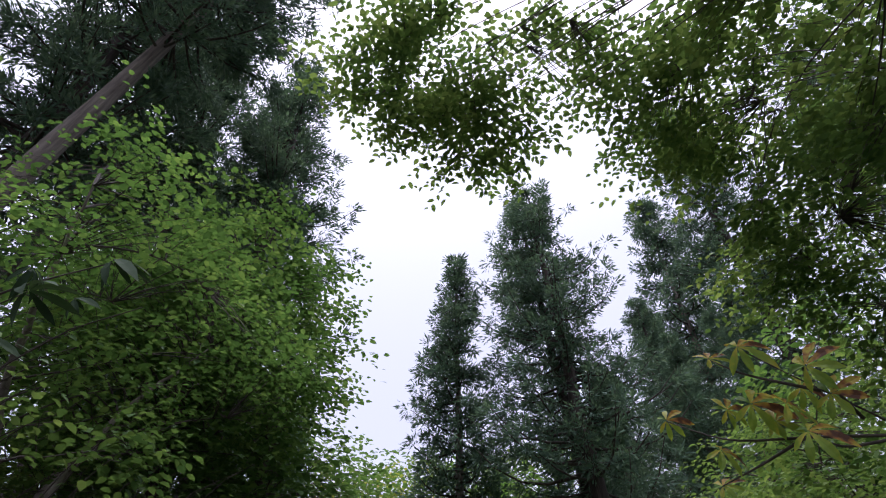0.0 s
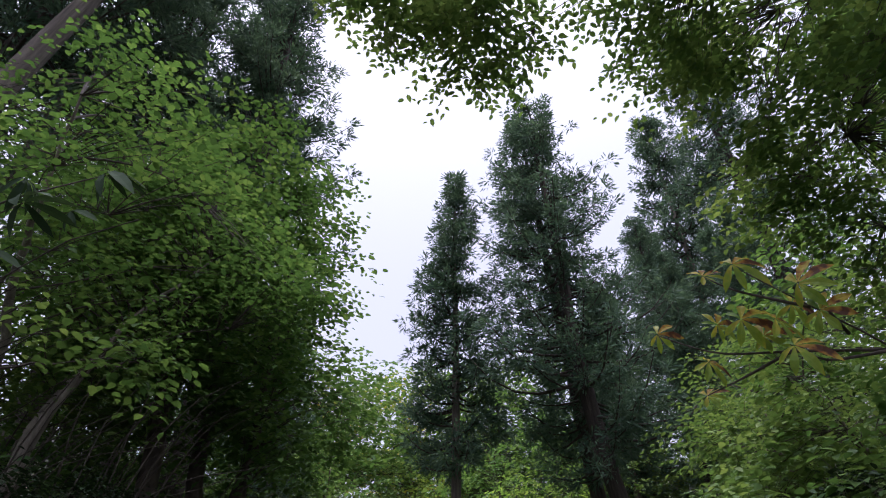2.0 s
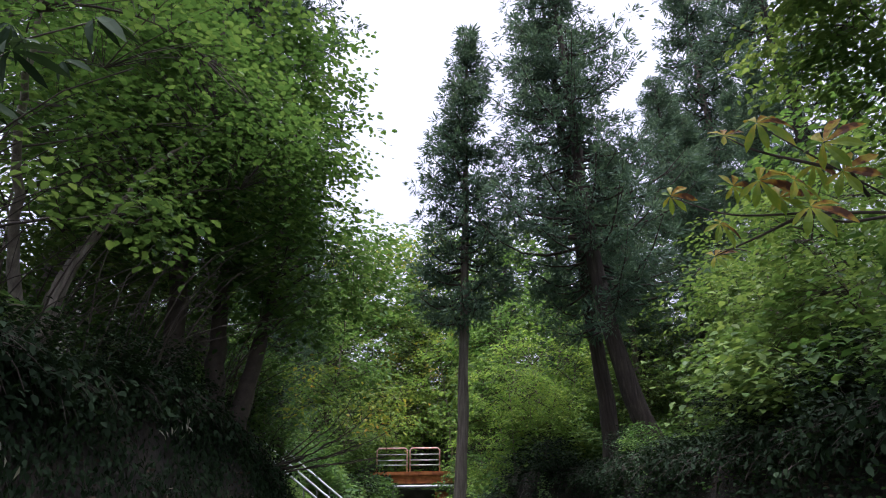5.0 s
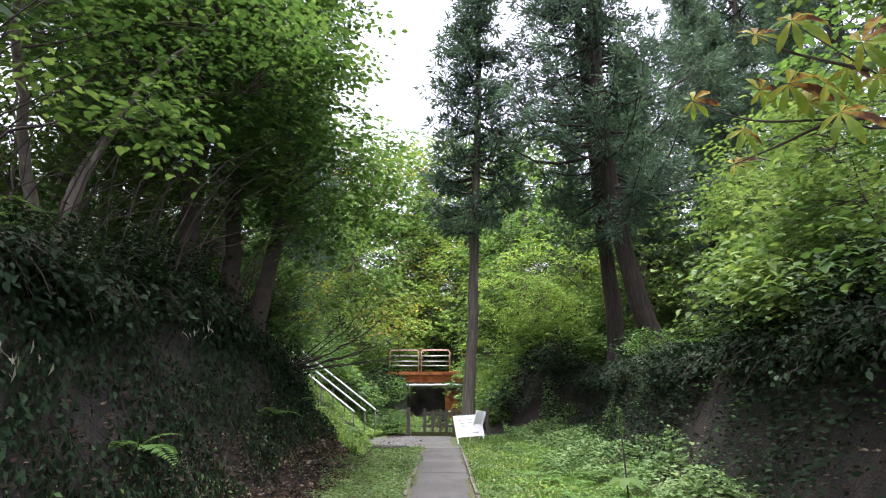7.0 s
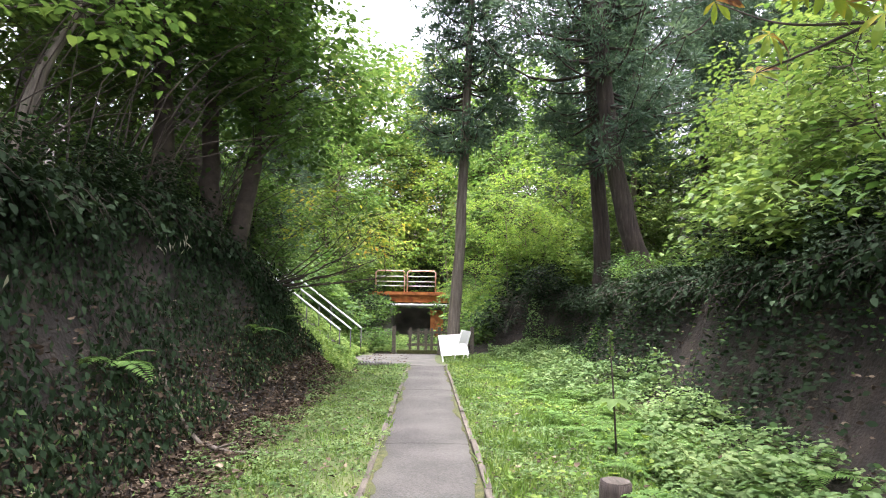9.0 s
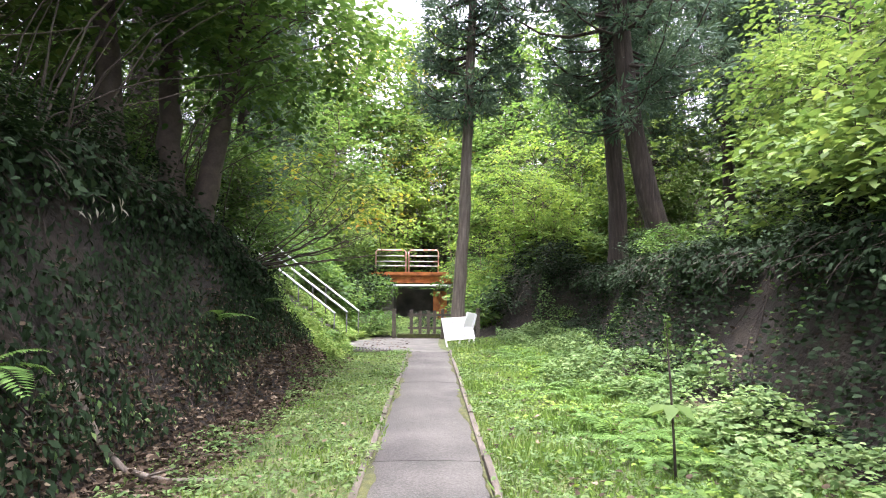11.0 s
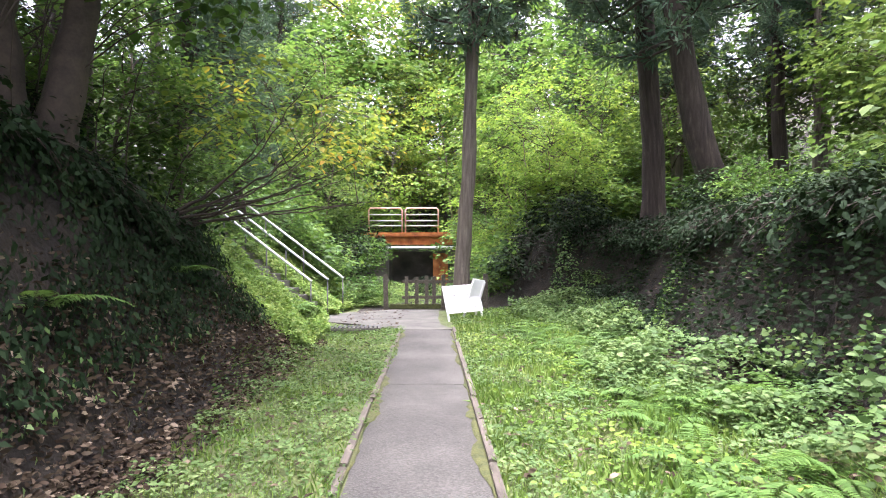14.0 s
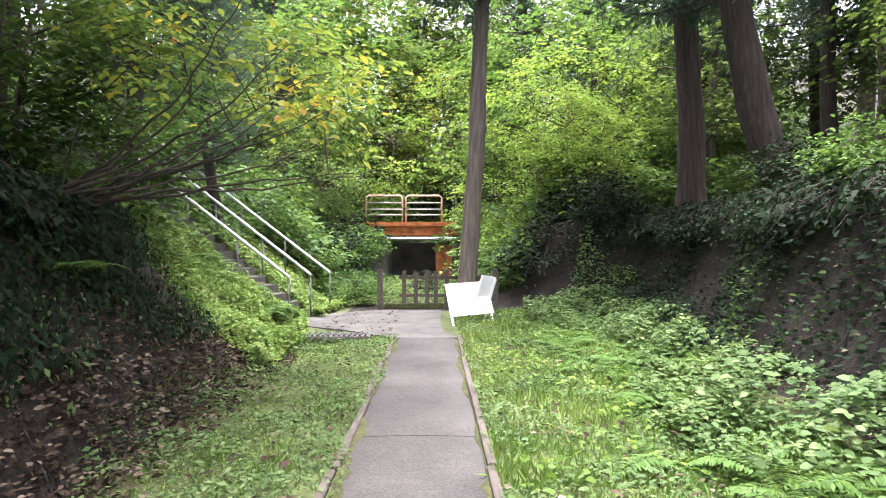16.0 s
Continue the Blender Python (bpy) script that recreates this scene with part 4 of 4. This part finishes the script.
def bank_cover(name, n, size, lift, mat, label, z0, z1, wide, category):
    """Leaves spread evenly up the face of the steep bank, hanging outwards and down."""
    z, y = rng.uniform(z0, z1, n), rng.uniform(-3.0, 14.4, n)
    e = np.interp(z, bank_rise(np.linspace(0, 3, 60), 6.0), np.linspace(0, 3, 60)) * rng.uniform(0.95, 1.05, n)
    x = bank_toe(y) - e
    k = patch(y, z * 1.5, 0.9, -0.5)
    x, y = x[k], y[k]
    at = np.stack([x, y, ground_z(x, y)], 1) + np.array([0.75, 0, 0.65]) * rng.uniform(0, lift, (len(x), 1))
    d = unit(np.array([0.25, 0, -1.0]) + rng.normal(0, 0.45, (len(x), 3)))
    L = rng.uniform(size[0], size[1], len(x))
    stuff(name, leaves_mesh(name, at, d, np.array([1.0, 0, 0.25]) + rng.normal(0, 0.35, (len(x), 3)), L, L * wide), mat, label, category)


# Near-black leaf cover deepens the shade on the bank by its colour.
bank_cover("bank_ivy", 36000, (0.04, 0.11), 0.2, DARKLEAF, "evergreen leaves, coloured dark as in shade, hanging on the steep bank", 0.25, 2.9, 0.5, "ground plants")
bank_cover("bank_litter", 7000, (0.03, 0.07), 0.05, LITTER, "brown dead leaves caught on the steep bank", 0.0, 0.9, 0.55, "leaf litter")
bank_cover("bank_plants", 1500, (0.035, 0.08), 0.16, HERB, "scattered green leaves on the lower face of the bank", 0.1, 0.9, 0.5, "ground plants")
herbs("dead_leaves", 46000, (-3.4, -1.7, -2.5, 15.5), (0.03, 0.08), 0.08, LITTER, "brown dead leaves at the foot of the bank", lambda x, y: rng.uniform(0, 1, len(x)) < np.exp(-((x + 2.35) / 0.5) ** 2), 0.45, "leaf litter", ruffle=0.75)
herbs("fallen_leaves", 2600, (-2.0, 3.4, 2.5, 21.0), (0.04, 0.10), 0.10, LITTER, "scattered brown fallen leaves on the grass", lambda x, y: np.abs(x) > 0.6, 0.6, "leaf litter")
herbs("right_bank_litter", 9000, (3.2, 6.4, 2.0, 23.0), (0.03, 0.075), 0.06, LITTER, "brown leaf litter on the dark bank", None, 0.45, "leaf litter", ruffle=0.6)
herbs("right_bank_leaves", 44000, (3.6, 5.6, -2.0, 25.0), (0.04, 0.10), 0.2, DARKLEAF, "leafy plants coloured dark for the shaded bank", lambda x, y: patch(x, y, 0.8, -0.35), 0.55)
herbs("bank_sprigs", 11000, (3.55, 5.0, 1.5, 19.0), (0.035, 0.095), 0.38, MAPLE, "sparse leafy sprigs on the dark earth bank", lambda x, y: patch(x * 1.6, y, 1.1, 0.3), 0.5, tuft=0.5, ruffle=0.5)
herbs("undergrowth", 64000, (-26.0, 30.0, 22.5, 64.0), (0.14, 0.34), 1.3, MAPLE, "dense green undergrowth on the wooded slope", lambda x, y: (np.abs(x + 0.9) > 2.2) | (y > 38), 0.55, "undergrowth")
herbs("side_undergrowth", 24000, (8.6, 24.0, 0.0, 24.0), (0.12, 0.28), 0.9, MAPLE, "green undergrowth between the trees", lambda x, y: patch(x, y, 0.4, -0.5), 0.55, "undergrowth")
herbs("bank_top_undergrowth", 16000, (-18.0, -4.6, 0.0, 24.0), (0.10, 0.24), 0.7, MAPLE, "green undergrowth on top of the high bank", None, 0.5, "undergrowth")

# saplings on the high bank, roots and twigs over the banks
for i in range(130):
    x, y = rng.uniform(-6.0, -3.6), rng.uniform(2.0, 13.5)
    b = np.array([x, y, float(ground_z(x, y)) - 0.1])
    h, dx, dy = rng.uniform(1.2, 3.2), rng.uniform(0.2, 1.9), rng.uniform(-0.8, 0.8)
    q = np.linspace(0, 1, 8)[:, None]
    pts = np.concatenate([dx * q ** 1.7, dy * q, h * q - 0.25 * h * q ** 3], 1) + rng.normal(0, 0.03, (8, 3)) * q
    ob = attach("sapling", tubes_mesh("sapling", [tube_arrays(pts, np.linspace(rng.uniform(0.007, 0.017), 0.004, 8), 5, 0, False)]), TWIG, None, "thin dark bare sapling arching from the top of the bank")
    ob.matrix_basis = Matrix.Translation(b)
    tagged(ob, category="sapling", group="saplings of the high bank")
twigs = []
for i in range(170):
    lft = i % 2
    x, y = (rng.uniform(-4.0, -2.0), rng.uniform(3, 16)) if lft else (rng.uniform(3.2, 5.2), rng.uniform(6, 22))
    L, az = rng.uniform(0.3, 1.1), rng.uniform(0, 2 * np.pi)
    s = np.linspace(-0.5, 0.5, 6)
    px, py = x + np.cos(az) * L * s, y + np.sin(az) * L * s + rng.normal(0, 0.02, 6)
    pts = np.stack([px, py, ground_z(px, py) + 0.02 + 0.06 * rng.uniform(0, 1) * (1 - 4 * s * s)], 1)
    twigs.append(tube_arrays(pts, np.linspace(0.012, 0.004, 6) * rng.uniform(0.3, 0.9), 5, 0, False))
stuff("fallen_twigs", tubes_mesh("fallen_twigs", twigs), BARK, "fallen twigs and roots on the banks", "twigs")


def lip_fringe(name, n, leaves, lip, out, drop, y0, y1, label):
    """Roots and twigs that hang over the lip of a bank, with dark leaves on them. lip: the lip's x at a given y; out: which way it faces."""
    tubes, at = [], []
    for y in rng.uniform(y0, y1, n):
        x = lip(y) - out * rng.uniform(0.0, 0.35)
        b = np.array([x, y, float(ground_z(x, y)) - 0.05])
        L, q = rng.uniform(0.35, 0.75), np.linspace(0, 1, 6)[:, None]
        way = np.array([out * 1.0, rng.uniform(-0.6, 0.6), 0.0])
        p = b + way * L * q + np.array([0, 0, 1.0]) * (0.22 * q - drop * rng.uniform(0.5, 1.3) * q ** 2.2)
        tubes.append(tube_arrays(p, np.linspace(rng.uniform(0.007, 0.014), 0.003, 6), 4, 0, False))
        k = leaves // n
        at.append(p[rng.integers(1, 6, k)] + rng.normal(0, 0.07, (k, 3)))
    at = np.concatenate(at)
    k = len(at)
    stuff(name + "_twigs", tubes_mesh(name, tubes), TWIG, "dark roots and twigs " + label, "twigs")
    L = rng.uniform(0.05, 0.12, k)
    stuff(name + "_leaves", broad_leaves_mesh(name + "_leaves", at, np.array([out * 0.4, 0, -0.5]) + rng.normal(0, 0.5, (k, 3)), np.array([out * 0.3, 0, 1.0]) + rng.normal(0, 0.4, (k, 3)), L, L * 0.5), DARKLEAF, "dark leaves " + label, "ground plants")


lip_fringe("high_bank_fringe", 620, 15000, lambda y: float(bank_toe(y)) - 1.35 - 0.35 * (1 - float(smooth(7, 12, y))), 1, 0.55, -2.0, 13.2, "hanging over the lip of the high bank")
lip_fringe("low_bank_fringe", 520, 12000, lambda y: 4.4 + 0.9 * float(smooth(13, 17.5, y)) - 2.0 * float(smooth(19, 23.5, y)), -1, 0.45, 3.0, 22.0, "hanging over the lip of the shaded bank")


def dry_spray(x, y, z):
    t = thing("dry_leaf_spray", "pale dried leaves hanging from the lip of the bank", "dead leaves", pose(x, y, z), "dried sprays of the bank")
    for _ in range(16):
        at = rng.normal(0, 1, (1, 3)) * np.array([0.10, 0.22, 0.08])
        d = unit(np.array([[0.25, 0, -1.0]]) + rng.normal(0, 0.25, (1, 3)))
        attach("leaf", leaves_mesh("dry_leaf", at, d, np.array([[1.0, 0, 0.2]]) + rng.normal(0, 0.3, (1, 3)), rng.uniform(0.07, 0.13), 0.032), DRYLEAF, t)
    p = [(-0.35, 0.1, 0.05), (-0.1, 0.0, 0.1), (0.1, -0.1, 0.0)]
    attach("twig", tubes_mesh("dry_twig", [tube_arrays(p, [0.01, 0.008, 0.004], 5)]), TWIG, t)


dry_spray(-3.2, 7.8, 2.42)
dry_spray(-3.0, 4.2, 1.8)
branch = thing("fallen_branch", "grey fallen branch lying among the dead leaves", "branch", on_ground(-2.2, 6.8, 0, 0, 0, -0.02))
bp_ = []
for s in np.linspace(-0.6, 0.6, 9):
    bp_.append((s, 0.25 * s + 0.04 * math.sin(s * 7), float(ground_z(-2.2 + s, 6.8 + 0.25 * s) - ground_z(-2.2, 6.8)) + 0.02))
attach("limb", tubes_mesh("fallen_limb", [tube_arrays(bp_, np.linspace(0.035, 0.014, 9), 8, 0.1)]), GREYBARK, branch)
attach("twig", tubes_mesh("fallen_twig", [tube_arrays([bp_[4], tuple(np.array(bp_[4]) + (0.25, -0.12, 0.1))], [0.012, 0.005], 5)]), GREYBARK, branch)

# ---- ferns ----
def frond_mesh(name, length, seed):
    """One fern frond: an arching stalk with tapering pairs of narrow leaflets."""
    g = np.random.default_rng(seed)
    s = np.linspace(0.12, 1, 22)
    x, z = length * s, length * (0.55 * s - 0.62 * s ** 2.2)
    mid = np.stack([x, np.zeros_like(x), z], 1)
    w = length * 0.24 * np.sin(np.pi * np.clip(s * 0.9 + 0.08, 0, 1)) ** 0.7 + 0.01
    at = np.concatenate([mid, mid])
    al = np.concatenate([np.stack([0.35 + 0 * x, 1 + 0 * x, -0.15 + 0 * x], 1), np.stack([0.35 + 0 * x, -1 + 0 * x, -0.15 + 0 * x], 1)]) + g.normal(0, 0.06, (44, 3))
    up = np.tile((0.2, 0, 1.0), (44, 1))
    return leaves_mesh(name, at, al, up, np.concatenate([w, w]), length * 0.05, 0.1)


fronds = [frond_mesh("frond", L, 40 + i) for i, L in enumerate((0.42, 0.5, 0.6))]
fern_spots = [(rng.uniform(1.9, 3.55), rng.uniform(4.5, 19.5)) for _ in range(75)] + [(-2.9, 5.9), (-2.8, 9.6), (-3.0, 12.4)] + [(rng.uniform(-5.0, -2.6), rng.uniform(17.3, 18.8)) for _ in range(14)]
for x, y in fern_spots:
    t = thing("fern", "light green fern with arching fronds on the bank's foot", "fern", on_ground(x, y, 0, 0, rng.uniform(0, 360), 0.02), "ferns of the banks")
    for j in range(7):
        ob = attach("frond", fronds[rng.integers(0, 3)], FERN, t)
        ob.matrix_basis = pose(0, 0, 0.02, 0, rng.uniform(-22, 8), j * 51 + rng.uniform(-14, 14))

# ---- stump, tall herb, drain ----
def stump():
    t = thing("tree_stump", "small cut dark tree stump in the grass", "stump", on_ground(1.5, 5.2, 0, 0, 0, 0.02))
    pts = [(0, 0, -0.08), (0, 0, 0.08), (0.005, 0, 0.2), (0.01, 0, 0.27)]
    attach("trunk", tubes_mesh("stump", [tube_arrays(pts, [0.16, 0.135, 0.125, 0.12], 14, 0.06)]), BARK, t)
    attach("cut_face", tubes_mesh("cut_face", [tube_arrays([(0.01, 0, 0.272), (0.01, 0, 0.278)], [0.112, 0.108], 14, 0.03)]), WOOD, t, "greyed cut top")


stump()


def tall_herb():
    t = thing("tall_herb", "single tall green herb with a whorl of broad leaves", "plant", on_ground(2.1, 7.0, 0, 0, 0, 0.02))
    p = [(0, 0, 0), (-0.01, 0, 0.4), (-0.03, 0, 0.9), (-0.05, 0.02, 1.38)]
    attach("stalk", tubes_mesh("stalk", [tube_arrays(p, [0.013, 0.011, 0.009, 0.006], 7)]), TWIG, t)
    for j in range(6):
        a = j * 1.05
        at = np.array([[-0.015, 0, 0.62 + 0.01 * j]])
        ob = attach("leaf", leaves_mesh("leaf", at, np.array([[np.cos(a), np.sin(a), -0.25 - 0.1 * (j % 3)]]), np.array([[0, -0.2, 1.0]]), 0.26, 0.13), YOUNG, t)
    k = 70
    h = rng.uniform(1.12, 1.42, k)
    d = unit(rng.normal(0, 1, (k, 3)))
    attach("flower_spike", leaves_mesh("flower_spike", np.stack([-0.04 + 0 * h, 0.012 + 0 * h, h], 1), d, rng.normal(0, 1, (k, 3)), 0.045, 0.03), YOUNG, t, "pale green seed spike")


tall_herb()
drain = thing("drain_grating", "dark steel drain grating across a ditch", "drain", pose(-1.55, 17.0, 0.09))
bm = bmesh.new()
box(bm, -0.62, -0.16, -0.06, 0.62, 0.16, 0.0, 0.01)
part("frame", bm, DARKCON, drain)
for i in range(14):
    bm = bmesh.new()
    box(bm, -0.58 + i * 0.086, -0.14, 0.001, -0.55 + i * 0.086, 0.14, 0.03, 0.004)
    part("bar", bm, INK, drain)
